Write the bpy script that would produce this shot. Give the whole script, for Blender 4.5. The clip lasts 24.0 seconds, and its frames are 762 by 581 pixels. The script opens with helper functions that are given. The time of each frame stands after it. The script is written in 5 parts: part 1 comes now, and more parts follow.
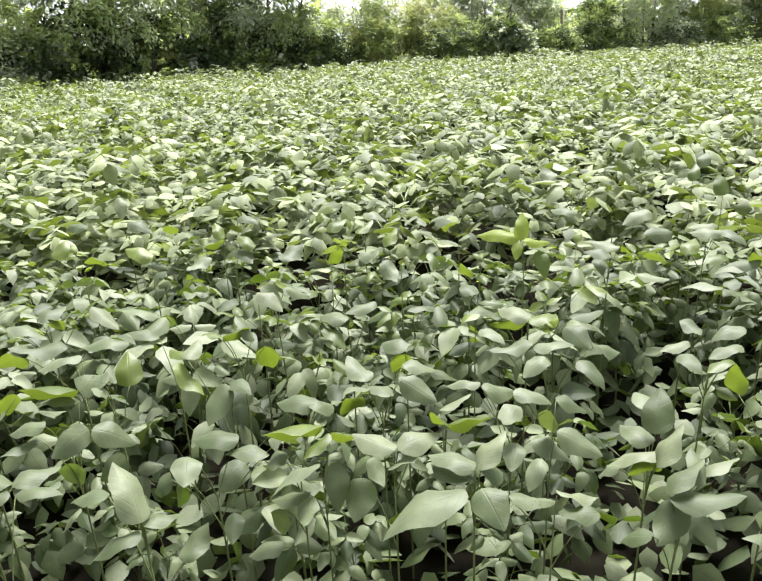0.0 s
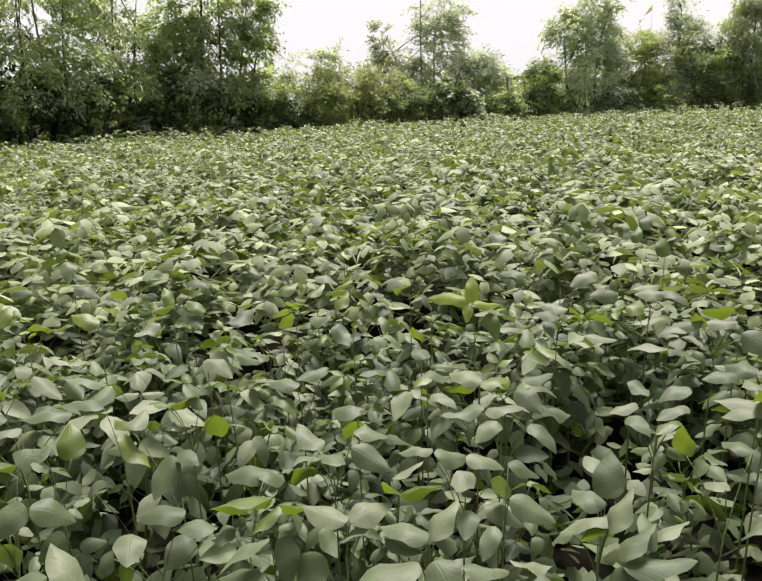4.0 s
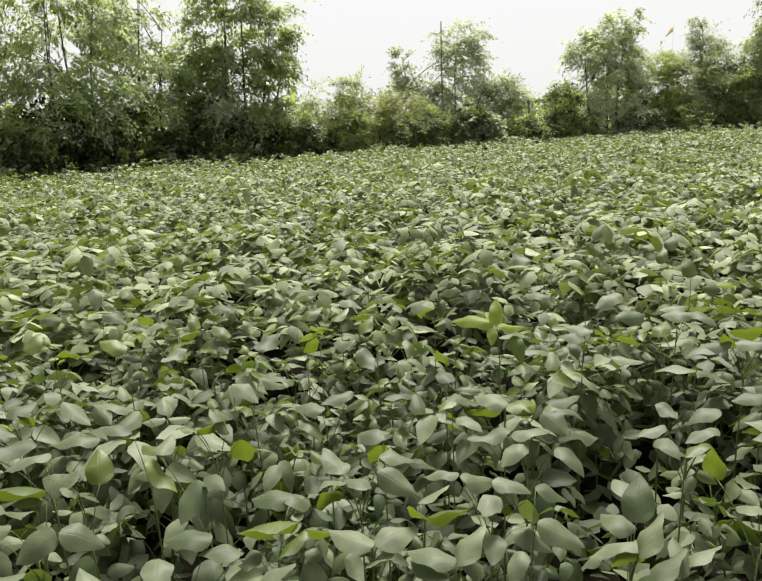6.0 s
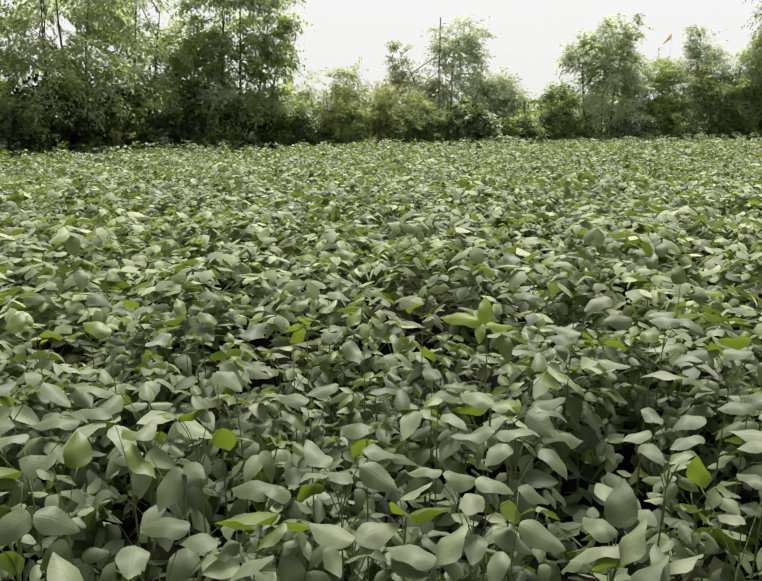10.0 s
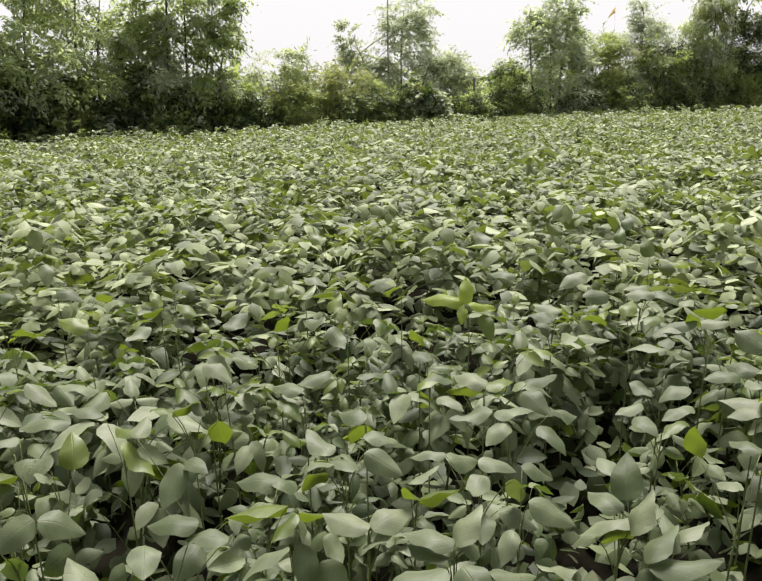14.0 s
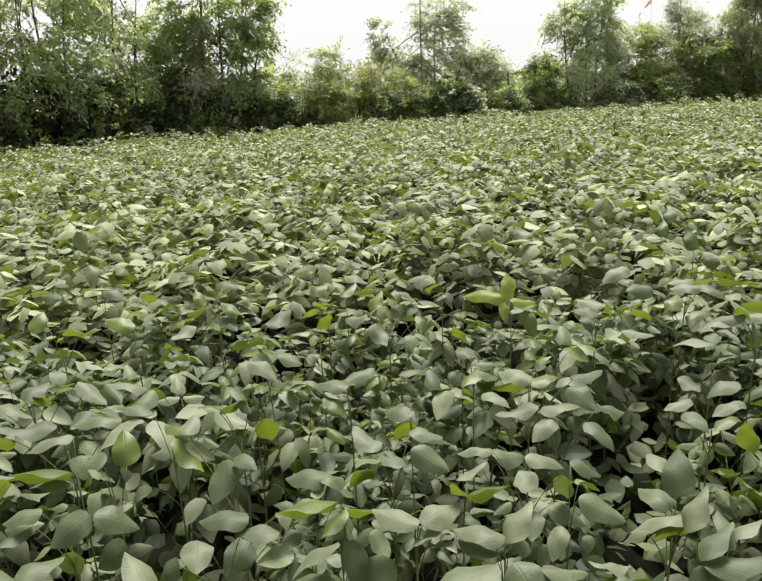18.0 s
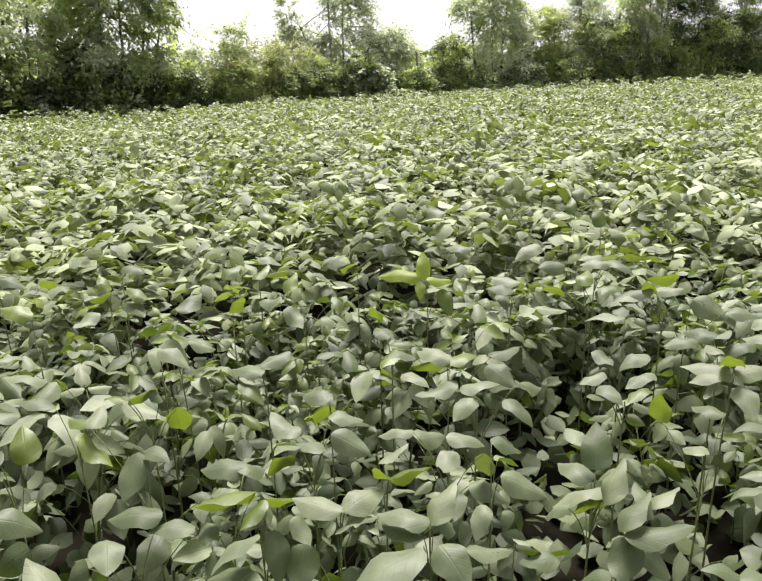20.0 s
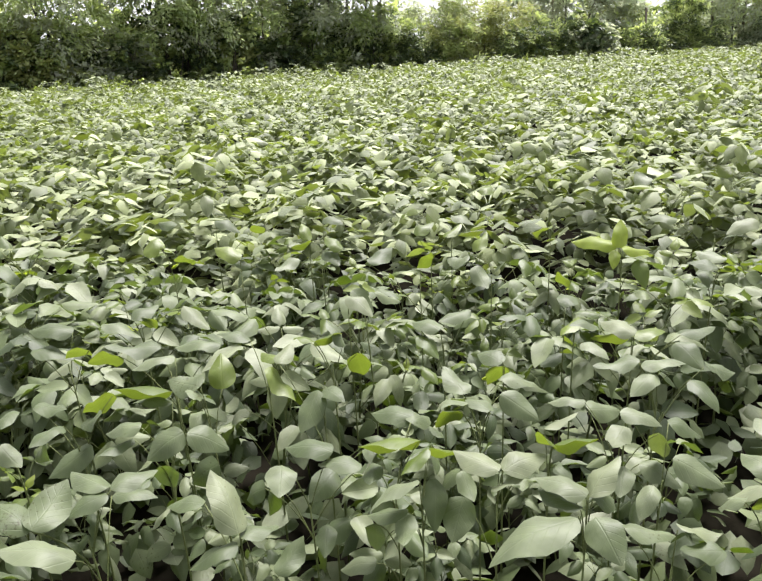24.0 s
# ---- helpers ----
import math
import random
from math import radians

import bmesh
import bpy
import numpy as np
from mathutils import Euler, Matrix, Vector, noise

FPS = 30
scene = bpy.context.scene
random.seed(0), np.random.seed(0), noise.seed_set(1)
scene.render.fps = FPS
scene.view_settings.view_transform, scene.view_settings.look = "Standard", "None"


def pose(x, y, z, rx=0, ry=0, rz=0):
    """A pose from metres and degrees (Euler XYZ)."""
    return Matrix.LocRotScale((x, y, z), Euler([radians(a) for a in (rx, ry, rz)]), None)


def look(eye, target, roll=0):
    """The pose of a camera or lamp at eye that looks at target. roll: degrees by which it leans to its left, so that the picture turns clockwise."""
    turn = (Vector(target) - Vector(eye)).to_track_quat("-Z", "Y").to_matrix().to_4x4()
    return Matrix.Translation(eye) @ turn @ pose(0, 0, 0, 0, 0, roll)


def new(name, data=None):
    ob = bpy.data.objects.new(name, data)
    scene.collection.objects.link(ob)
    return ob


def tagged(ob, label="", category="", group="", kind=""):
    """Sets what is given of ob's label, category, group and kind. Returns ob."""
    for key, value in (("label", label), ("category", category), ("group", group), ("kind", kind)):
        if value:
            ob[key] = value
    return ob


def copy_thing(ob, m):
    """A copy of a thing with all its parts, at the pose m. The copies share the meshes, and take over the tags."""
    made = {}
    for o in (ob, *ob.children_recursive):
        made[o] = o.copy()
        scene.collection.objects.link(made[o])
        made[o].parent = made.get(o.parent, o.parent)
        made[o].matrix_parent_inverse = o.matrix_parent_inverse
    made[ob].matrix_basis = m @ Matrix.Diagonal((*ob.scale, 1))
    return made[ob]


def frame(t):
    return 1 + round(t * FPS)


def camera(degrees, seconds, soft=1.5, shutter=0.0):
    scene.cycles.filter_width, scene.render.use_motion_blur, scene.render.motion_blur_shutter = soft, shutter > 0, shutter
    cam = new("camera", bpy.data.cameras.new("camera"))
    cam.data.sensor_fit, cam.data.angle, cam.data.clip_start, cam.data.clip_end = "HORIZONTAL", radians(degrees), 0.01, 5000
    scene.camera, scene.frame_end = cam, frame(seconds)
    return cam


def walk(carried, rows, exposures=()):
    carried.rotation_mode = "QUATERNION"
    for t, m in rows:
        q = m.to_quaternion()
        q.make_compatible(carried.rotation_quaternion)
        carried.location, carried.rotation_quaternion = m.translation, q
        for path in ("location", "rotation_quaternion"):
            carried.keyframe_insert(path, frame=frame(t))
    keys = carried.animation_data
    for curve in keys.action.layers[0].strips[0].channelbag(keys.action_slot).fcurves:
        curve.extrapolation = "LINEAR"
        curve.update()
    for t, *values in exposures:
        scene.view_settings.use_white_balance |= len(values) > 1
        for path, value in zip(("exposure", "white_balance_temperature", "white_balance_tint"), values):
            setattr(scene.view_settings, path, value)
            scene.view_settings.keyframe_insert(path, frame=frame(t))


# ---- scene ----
cam = camera(53.0, 24.0, 1.45)
PATH = [
    (0, (-0.005, -0.004, 1.528), (-0.114, 1.891, 0.898), -2.3),
    (0.5, (-0.019, -0.007, 1.536), (-0.176, 1.899, 0.951), -2.3),
    (1, (-0.017, 0.0, 1.533), (-0.223, 1.902, 0.951), -3.9),
    (1.5, (-0.011, 0.004, 1.534), (-0.142, 1.918, 0.972), -2.8),
    (2, (-0.005, 0.004, 1.54), (-0.085, 1.921, 0.978), -2.3),
    (2.5, (-0.01, -0.003, 1.547), (-0.088, 1.926, 1.024), -2.1),
    (3, (-0.002, -0.004, 1.541), (-0.026, 1.934, 1.047), -1.2),
    (3.5, (0.002, 0.002, 1.542), (0.014, 1.939, 1.044), -1.5),
    (5.5, (0.007, -0.004, 1.546), (-0.009, 1.952, 1.129), -3.1),
    (6, (0.003, -0.006, 1.544), (-0.041, 1.949, 1.122), -2.8),
    (6.5, (0.006, -0.003, 1.549), (-0.005, 1.95, 1.115), -2.6),
    (7, (0.0, 0.0, 1.55), (0.0, 1.951, 1.112), -2.0),
    (7.5, (-0.004, -0.006, 1.552), (-0.005, 1.951, 1.14), -1.1),
    (8, (-0.001, -0.003, 1.558), (0.018, 1.955, 1.154), -1.6),
    (8.5, (0.006, 0.0, 1.562), (0.012, 1.956, 1.145), -1.8),
    (9, (0.002, -0.002, 1.565), (0.009, 1.955, 1.152), -1.4),
    (9.5, (0.002, -0.007, 1.549), (0.017, 1.956, 1.167), -0.8),
    (10, (-0.004, 0.014, 1.537), (-0.016, 1.966, 1.099), -0.1),
    (10.5, (-0.008, -0.01, 1.551), (-0.044, 1.949, 1.15), -1.5),
    (12.5, (-0.213, 0.045, 1.556), (-0.173, 1.988, 1.085), -1.7),
    (13, (-0.15, 0.031, 1.552), (-0.128, 1.978, 1.096), -1.2),
    (13.5, (-0.112, 0.029, 1.555), (-0.096, 1.972, 1.079), -1.4),
    (14, (-0.101, 0.025, 1.549), (0.004, 1.961, 1.061), -1.5),
    (14.5, (-0.081, 0.022, 1.56), (0.156, 1.954, 1.099), -2.5),
    (15, (-0.072, 0.011, 1.555), (0.295, 1.93, 1.129), -2.6),
    (15.5, (-0.07, 0.014, 1.552), (0.321, 1.921, 1.091), -2.4),
    (16, (-0.078, 0.01, 1.555), (0.294, 1.926, 1.119), -2.2),
    (16.5, (-0.095, 0.015, 1.56), (0.185, 1.946, 1.123), -2.2),
    (17, (-0.12, 0.016, 1.552), (-0.013, 1.964, 1.113), -2.5),
    (17.5, (-0.125, 0.015, 1.552), (-0.115, 1.962, 1.091), -2.7),
    (19.5, (-0.12, 0.067, 1.536), (-0.006, 1.988, 0.988), -3.3),
    (20, (-0.131, 0.07, 1.536), (0.106, 1.979, 0.987), -2.2),
    (20.5, (-0.12, 0.064, 1.513), (0.177, 1.947, 0.907), -2.9),
    (21, (-0.043, 0.049, 1.521), (0.222, 1.93, 0.897), -2.9),
    (21.5, (-0.001, 0.047, 1.523), (0.327, 1.941, 0.968), -1.8),
    (22, (-0.006, 0.063, 1.538), (0.347, 1.963, 1.024), -0.4),
    (22.5, (-0.011, 0.067, 1.531), (0.271, 1.977, 1.008), -0.1),
    (23, (-0.053, 0.059, 1.527), (0.023, 1.977, 0.965), 0.3),
    (23.5, (-0.069, 0.06, 1.522), (-0.215, 1.964, 0.929), -0.8),
    (24, (-0.082, 0.056, 1.53), (-0.369, 1.935, 0.905), -2.4),
]
# the exposure drifts with the share of bright sky
walk(cam, [(t, look(eye, target, roll)) for t, eye, target, roll in PATH], [(0, 1.50, 6150, 14), (2.0, 1.33, 6150, 19), (3.0, 0.97, 6350, 19), (6, 0.75, 6450, 11), (9, 0.75, 6450, 11), (10, 0.70, 6450, 11), (13, 0.79, 6450, 17), (14, 0.80, 6450, 15), (17, 0.77, 6450, 11), (19.5, 1.08, 6350, 17), (21, 1.31, 6250, 21), (22, 1.15, 6200, 23), (23, 1.02, 6250, 23), (24, 1.37, 6200, 18)])

# ---- world and sun ----
world = bpy.data.worlds.new("overcast_sky")
scene.world = world
world.use_nodes = True
wn, wl = world.node_tree.nodes, world.node_tree.links
wn.clear()
w_out = wn.new("ShaderNodeOutputWorld")
w_bg = wn.new("ShaderNodeBackground")
w_sky = wn.new("ShaderNodeTexSky")
w_sky.sky_type = "NISHITA"
w_sky.sun_disc = False
w_sky.sun_elevation = radians(62)
w_sky.sun_rotation = radians(10)
w_sky.dust_density = 6.0
w_scale = wn.new("ShaderNodeVectorMath")
w_scale.operation = "SCALE"
w_scale.inputs["Scale"].default_value = 0.05
w_geo = wn.new("ShaderNodeTexCoord")
w_sep = wn.new("ShaderNodeSeparateXYZ")
w_ramp = wn.new("ShaderNodeValToRGB")          # bright haze, whitest towards the horizon
for at, v in ((0.0, 0.60), (0.22, 0.61), (0.5, 0.50), (0.8, 0.45), (1.0, 0.43)):
    e = w_ramp.color_ramp.elements[0] if at == 0 else w_ramp.color_ramp.elements[-1] if at == 1 else w_ramp.color_ramp.elements.new(at)
    e.position, e.color = at, (v, v * 1.005, v * 0.985, 1)
w_mix = wn.new("ShaderNodeMix")
w_mix.data_type = "RGBA"
w_mix.inputs["Factor"].default_value = 0.88
wl.new(w_geo.outputs["Generated"], w_sep.inputs[0])
wl.new(w_sep.outputs["Z"], w_ramp.inputs["Fac"])
wl.new(w_sky.outputs["Color"], w_scale.inputs[0])
wl.new(w_scale.outputs["Vector"], w_mix.inputs[6])
wl.new(w_ramp.outputs["Color"], w_mix.inputs[7])
wl.new(w_mix.outputs[2], w_bg.inputs["Color"])
w_bg.inputs["Strength"].default_value = 1.0
wl.new(w_bg.outputs[0], w_out.inputs[0])

sun = new("sun", bpy.data.lights.new("sun", "SUN"))
sun.data.energy, sun.data.angle, sun.data.color = 5.0, radians(26), (1.0, 0.965, 0.89)
sun.matrix_world = look((2, 11, 21), (0, 0, 0))


# ---- materials ----
def nodes_of(name):
    m = bpy.data.materials.new(name)
    m.use_nodes = True
    n, l = m.node_tree.nodes, m.node_tree.links
    return m, n, l, n["Principled BSDF"], n["Material Output"]


def ramp(n, stops):
    r = n.new("ShaderNodeValToRGB")
    els = r.color_ramp.elements
    while len(els) < len(stops):
        els.new(0.5)
    for e, (p, c) in zip(els, stops):
        e.position, e.color = p, (*c, 1)
    return r


def leaf_material(name, tones, source="object", glow=0.3, rough=0.5, veins=0.5, sheen=0.0, spec=0.5, glow_tint=(0.30, 0.42, 0.05), patch=0.0):
    """A leaf: tone by leaf, blotches, pale midrib and side veins on its own u, v, and light that shines through."""
    m, n, l, b, out = nodes_of(name)
    if source == "object":
        rnd = n.new("ShaderNodeObjectInfo").outputs["Random"]
    else:
        rnd = n.new("ShaderNodeNewGeometry").outputs["Random Per Island"]
    k = len(tones) - 1
    tone = ramp(n, [(i / k, c) for i, c in enumerate(tones)])
    geo = n.new("ShaderNodeNewGeometry")
    if patch:
        wide = n.new("ShaderNodeTexNoise")
        wide.inputs["Scale"].default_value = 0.55
        wide.inputs["Detail"].default_value = 3.0
        l.new(geo.outputs["Position"], wide.inputs["Vector"])
        sum_ = n.new("ShaderNodeMath")
        sum_.operation = "MULTIPLY_ADD"
        l.new(wide.outputs["Fac"], sum_.inputs[0])
        sum_.inputs[1].default_value = patch
        sub = n.new("ShaderNodeMath")
        sub.operation = "SUBTRACT"
        l.new(rnd, sub.inputs[0])
        sub.inputs[1].default_value = patch / 2
        l.new(sub.outputs[0], sum_.inputs[2])
        sum_.use_clamp = True
        l.new(sum_.outputs[0], tone.inputs["Fac"])
    else:
        l.new(rnd, tone.inputs["Fac"])
    blot = n.new("ShaderNodeTexNoise")
    blot.inputs["Scale"].default_value = 28.0
    blot.inputs["Detail"].default_value = 5.0
    l.new(geo.outputs["Position"], blot.inputs["Vector"])
    br = ramp(n, [(0.3, (0.80, 0.80, 0.80)), (0.7, (1.18, 1.18, 1.16))])
    l.new(blot.outputs["Fac"], br.inputs["Fac"])
    mul = n.new("ShaderNodeMix")
    mul.data_type, mul.blend_type = "RGBA", "MULTIPLY"
    mul.inputs["Factor"].default_value = 1.0
    l.new(tone.outputs["Color"], mul.inputs[6])
    l.new(br.outputs["Color"], mul.inputs[7])
    colour = mul.outputs[2]
    if veins:
        uv = n.new("ShaderNodeUVMap")
        sep = n.new("ShaderNodeSeparateXYZ")
        l.new(uv.outputs["UV"], sep.inputs[0])
        off = n.new("ShaderNodeMath")
        off.operation = "SUBTRACT"
        l.new(sep.outputs["X"], off.inputs[0])
        off.inputs[1].default_value = 0.5
        ab = n.new("ShaderNodeMath")
        ab.operation = "ABSOLUTE"
        l.new(off.outputs[0], ab.inputs[0])
        slant = n.new("ShaderNodeMath")
        slant.operation = "MULTIPLY_ADD"
        l.new(ab.outputs[0], slant.inputs[0])
        slant.inputs[1].default_value = -0.9
        l.new(sep.outputs["Y"], slant.inputs[2])
        wave = n.new("ShaderNodeMath")
        wave.operation = "MULTIPLY"
        l.new(slant.outputs[0], wave.inputs[0])
        wave.inputs[1].default_value = 40.0
        sine = n.new("ShaderNodeMath")
        sine.operation = "SINE"
        l.new(wave.outputs[0], sine.inputs[0])
        side = ramp(n, [(0.86, (0, 0, 0)), (1.0, (0.5, 0.5, 0.5))])
        l.new(sine.outputs[0], side.inputs["Fac"])
        mid = ramp(n, [(0.004, (1, 1, 1)), (0.018, (0, 0, 0))])
        l.new(ab.outputs[0], mid.inputs["Fac"])
        both = n.new("ShaderNodeMix")
        both.data_type, both.blend_type = "RGBA", "ADD"
        both.inputs["Factor"].default_value = 1.0
        l.new(side.outputs["Color"], both.inputs[6])
        l.new(mid.outputs["Color"], both.inputs[7])
        amount = n.new("ShaderNodeMath")
        amount.operation = "MULTIPLY"
        amount.use_clamp = True
        l.new(both.outputs[2], amount.inputs[0])
        amount.inputs[1].default_value = veins
        vm = n.new("ShaderNodeMix")
        vm.data_type = "RGBA"
        l.new(amount.outputs[0], vm.inputs["Factor"])
        l.new(colour, vm.inputs[6])
        vm.inputs[7].default_value = (min(1, tones[k][0] * 1.5), min(1, tones[k][1] * 1.5), tones[k][2] * 1.4, 1)
        colour = vm.outputs[2]
        fleck = n.new("ShaderNodeTexNoise")
        fleck.inputs["Scale"].default_value = 170.0
        fleck.inputs["Detail"].default_value = 1.0
        l.new(geo.outputs["Position"], fleck.inputs["Vector"])
        where = n.new("ShaderNodeTexNoise")
        where.inputs["Scale"].default_value = 7.0
        l.new(geo.outputs["Position"], where.inputs["Vector"])
        gain = n.new("ShaderNodeMath")
        gain.operation = "MULTIPLY"
        l.new(fleck.outputs["Fac"], gain.inputs[0])
        l.new(where.outputs["Fac"], gain.inputs[1])
        spot = ramp(n, [(0.435, (1, 1, 1)), (0.465, (0.45, 0.38, 0.26))])
        l.new(gain.outputs[0], spot.inputs["Fac"])
        worn = n.new("ShaderNodeMix")
        worn.data_type, worn.blend_type = "RGBA", "MULTIPLY"
        worn.inputs["Factor"].default_value = 1.0
        l.new(colour, worn.inputs[6])
        l.new(spot.outputs["Color"], worn.inputs[7])
        colour = worn.outputs[2]
        bump = n.new("ShaderNodeBump")
        bump.inputs["Strength"].default_value = 0.35
        bump.inputs["Distance"].default_value = 0.004
        puff = n.new("ShaderNodeMath")
        puff.operation = "SUBTRACT"
        l.new(blot.outputs["Fac"], puff.inputs[0])
        faint = n.new("ShaderNodeMath")
        faint.operation = "MULTIPLY"
        l.new(both.outputs[2], faint.inputs[0])
        faint.inputs[1].default_value = 0.35
        l.new(faint.outputs[0], puff.inputs[1])
        l.new(puff.outputs[0], bump.inputs["Height"])
        l.new(bump.outputs["Normal"], b.inputs["Normal"])
    l.new(colour, b.inputs["Base Color"])
    b.inputs["Roughness"].default_value = rough
    b.inputs["Specular IOR Level"].default_value = spec
    if sheen:
        b.inputs["Sheen Weight"].default_value = sheen
        b.inputs["Sheen Roughness"].default_value = 0.45
        b.inputs["Sheen Tint"].default_value = (0.92, 1.0, 0.82, 1)
    thin = n.new("ShaderNodeBsdfTranslucent")
    tint = n.new("ShaderNodeMix")
    tint.data_type = "RGBA"
    tint.inputs["Factor"].default_value = 0.75
    l.new(colour, tint.inputs[6])
    tint.inputs[7].default_value = (*glow_tint, 1)
    l.new(tint.outputs[2], thin.inputs["Color"])
    mix = n.new("ShaderNodeMixShader")
    mix.inputs["Fac"].default_value = glow
    l.new(b.outputs[0], mix.inputs[1])
    l.new(thin.outputs[0], mix.inputs[2])
    l.new(mix.outputs[0], out.inputs["Surface"])
    return m


def rough_material(name, dark, light, scale=12.0, rough=0.85, stretch=(1, 1, 1), bump=0.4, spec=0.2):
    m, n, l, b, out = nodes_of(name)
    geo = n.new("ShaderNodeNewGeometry")
    mp = n.new("ShaderNodeMapping")
    mp.inputs["Scale"].default_value = stretch
    l.new(geo.outputs["Position"], mp.inputs["Vector"])
    a = n.new("ShaderNodeTexNoise")
    a.inputs["Scale"].default_value, a.inputs["Detail"].default_value = scale, 8.0
    c = n.new("ShaderNodeTexNoise")
    c.inputs["Scale"].default_value, c.inputs["Detail"].default_value = scale / 9, 3.0
    l.new(mp.outputs[0], a.inputs["Vector"])
    l.new(mp.outputs[0], c.inputs["Vector"])
    mean = n.new("ShaderNodeMath")
    mean.operation = "MULTIPLY_ADD"
    l.new(a.outputs["Fac"], mean.inputs[0])
    mean.inputs[1].default_value = 0.6
    half = n.new("ShaderNodeMath")
    half.operation = "MULTIPLY"
    l.new(c.outputs["Fac"], half.inputs[0])
    half.inputs[1].default_value = 0.4
    l.new(half.outputs[0], mean.inputs[2])
    r = ramp(n, [(0.32, dark), (0.68, light)])
    l.new(mean.outputs[0], r.inputs["Fac"])
    l.new(r.outputs["Color"], b.inputs["Base Color"])
    bp = n.new("ShaderNodeBump")
    bp.inputs["Strength"].default_value = bump
    bp.inputs["Distance"].default_value = 0.02
    l.new(a.outputs["Fac"], bp.inputs["Height"])
    l.new(bp.outputs["Normal"], b.inputs["Normal"])
    b.inputs["Roughness"].default_value = rough
    b.inputs["Specular IOR Level"].default_value = spec
    return m


OLD = [(0.025, 0.040, 0.013), (0.065, 0.091, 0.032), (0.112, 0.140, 0.061), (0.165, 0.189, 0.110)]
# young leaves and mature undersides: light shining through put into the colour
NEW_AND_BACKLIT = [(0.051, 0.082, 0.010), (0.082, 0.119, 0.016), (0.123, 0.164, 0.027)]
# OLD with its darkest end lifted: brightness of top leaves put into the tone
UPPER_LIT = [(0.049, 0.069, 0.024), (0.074, 0.097, 0.041), (0.120, 0.144, 0.077)]
# OLD and NEW_AND_BACKLIT made paler: low-angle light on the field put into colour
FIELD_OLD_LIT = [(0.047, 0.066, 0.020), (0.101, 0.128, 0.043), (0.160, 0.194, 0.071), (0.302, 0.343, 0.176)]
FIELD_NEW_LIT = [(0.076, 0.108, 0.018), (0.114, 0.151, 0.028), (0.167, 0.201, 0.050)]
leaf_old = leaf_material("soybean_leaf_mature", OLD, "object", 0.21, 0.57, 0.06, sheen=0.06, spec=0.42, glow_tint=(0.165, 0.265, 0.008))
leaf_new_and_backlit = leaf_material("soybean_leaf_young_and_backlit", NEW_AND_BACKLIT, "object", 0.36, 0.48, 0.08, glow_tint=(0.190, 0.262, 0.018))
leaf_shoot = leaf_material("soybean_leaf_shoot", [(0.155, 0.210, 0.022), (0.240, 0.300, 0.045)], "object", 0.48, 0.52, 0.08, glow_tint=(0.380, 0.480, 0.030))
leaf_upper_lit = leaf_material("soybean_leaf_upper_lit", UPPER_LIT, "object", 0.22, 0.56, 0.06, sheen=0.06, spec=0.42, glow_tint=(0.165, 0.265, 0.008))
leaf_pale = leaf_material("soybean_leaf_pale", [(0.110, 0.132, 0.068), (0.149, 0.172, 0.095)], "object", 0.24, 0.57, 0.10, spec=0.42, glow_tint=(0.19, 0.27, 0.012))
# lit copies of the near leaf, with more sheen, for the field farther off
crop_old_lit = leaf_material("crop_leaf_mature_lit", FIELD_OLD_LIT, "island", 0.22, 0.60, 0.05, sheen=0.42, spec=0.42, glow_tint=(0.23, 0.31, 0.015), patch=0.7)
crop_new_lit = leaf_material("crop_leaf_young_lit", FIELD_NEW_LIT, "island", 0.38, 0.55, 0.06, glow_tint=(0.235, 0.315, 0.040))
leaf_low = leaf_material("soybean_leaf_lower", OLD, "island", 0.21, 0.60, 0.06, sheen=0.06, spec=0.42, glow_tint=(0.165, 0.265, 0.008))
stalk = rough_material("green_stalk", (0.075, 0.098, 0.030), (0.140, 0.162, 0.060), 60, 0.6)
# darker than the soil itself: shade under the canopy put into the colour
soil = rough_material("field_soil_shaded", (0.006, 0.006, 0.004), (0.016, 0.014, 0.010), 9, 0.95, spec=0.0)
bark = rough_material("grey_brown_bark", (0.05, 0.042, 0.033), (0.17, 0.15, 0.12), 14, 0.9, (1, 1, 0.25), 0.8)
pale_bark = rough_material("pale_bark", (0.24, 0.23, 0.20), (0.46, 0.45, 0.41), 10, 0.8, (1, 1, 0.3), 0.4)
bamboo = rough_material("weathered_bamboo", (0.16, 0.13, 0.09), (0.32, 0.28, 0.20), 20, 0.7, (1, 1, 0.15), 0.3)
cloth = leaf_material("orange_cloth", [(0.86, 0.68, 0.42), (0.90, 0.74, 0.48)], "object", 0.5, 0.8, 0, glow_tint=(0.96, 0.82, 0.55))
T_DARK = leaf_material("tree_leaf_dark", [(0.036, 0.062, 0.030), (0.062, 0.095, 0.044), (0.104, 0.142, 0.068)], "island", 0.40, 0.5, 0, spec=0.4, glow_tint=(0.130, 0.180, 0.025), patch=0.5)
T_MID = leaf_material("tree_leaf_green", [(0.142, 0.200, 0.080), (0.232, 0.304, 0.122), (0.338, 0.402, 0.180)], "island", 0.52, 0.5, 0, spec=0.4, glow_tint=(0.500, 0.590, 0.150), patch=0.5)
T_PALE = leaf_material("tree_leaf_grey_green", [(0.225, 0.265, 0.180), (0.340, 0.380, 0.285), (0.470, 0.505, 0.410)], "island", 0.58, 0.5, 0, spec=0.4, glow_tint=(0.560, 0.610, 0.330), patch=0.5)
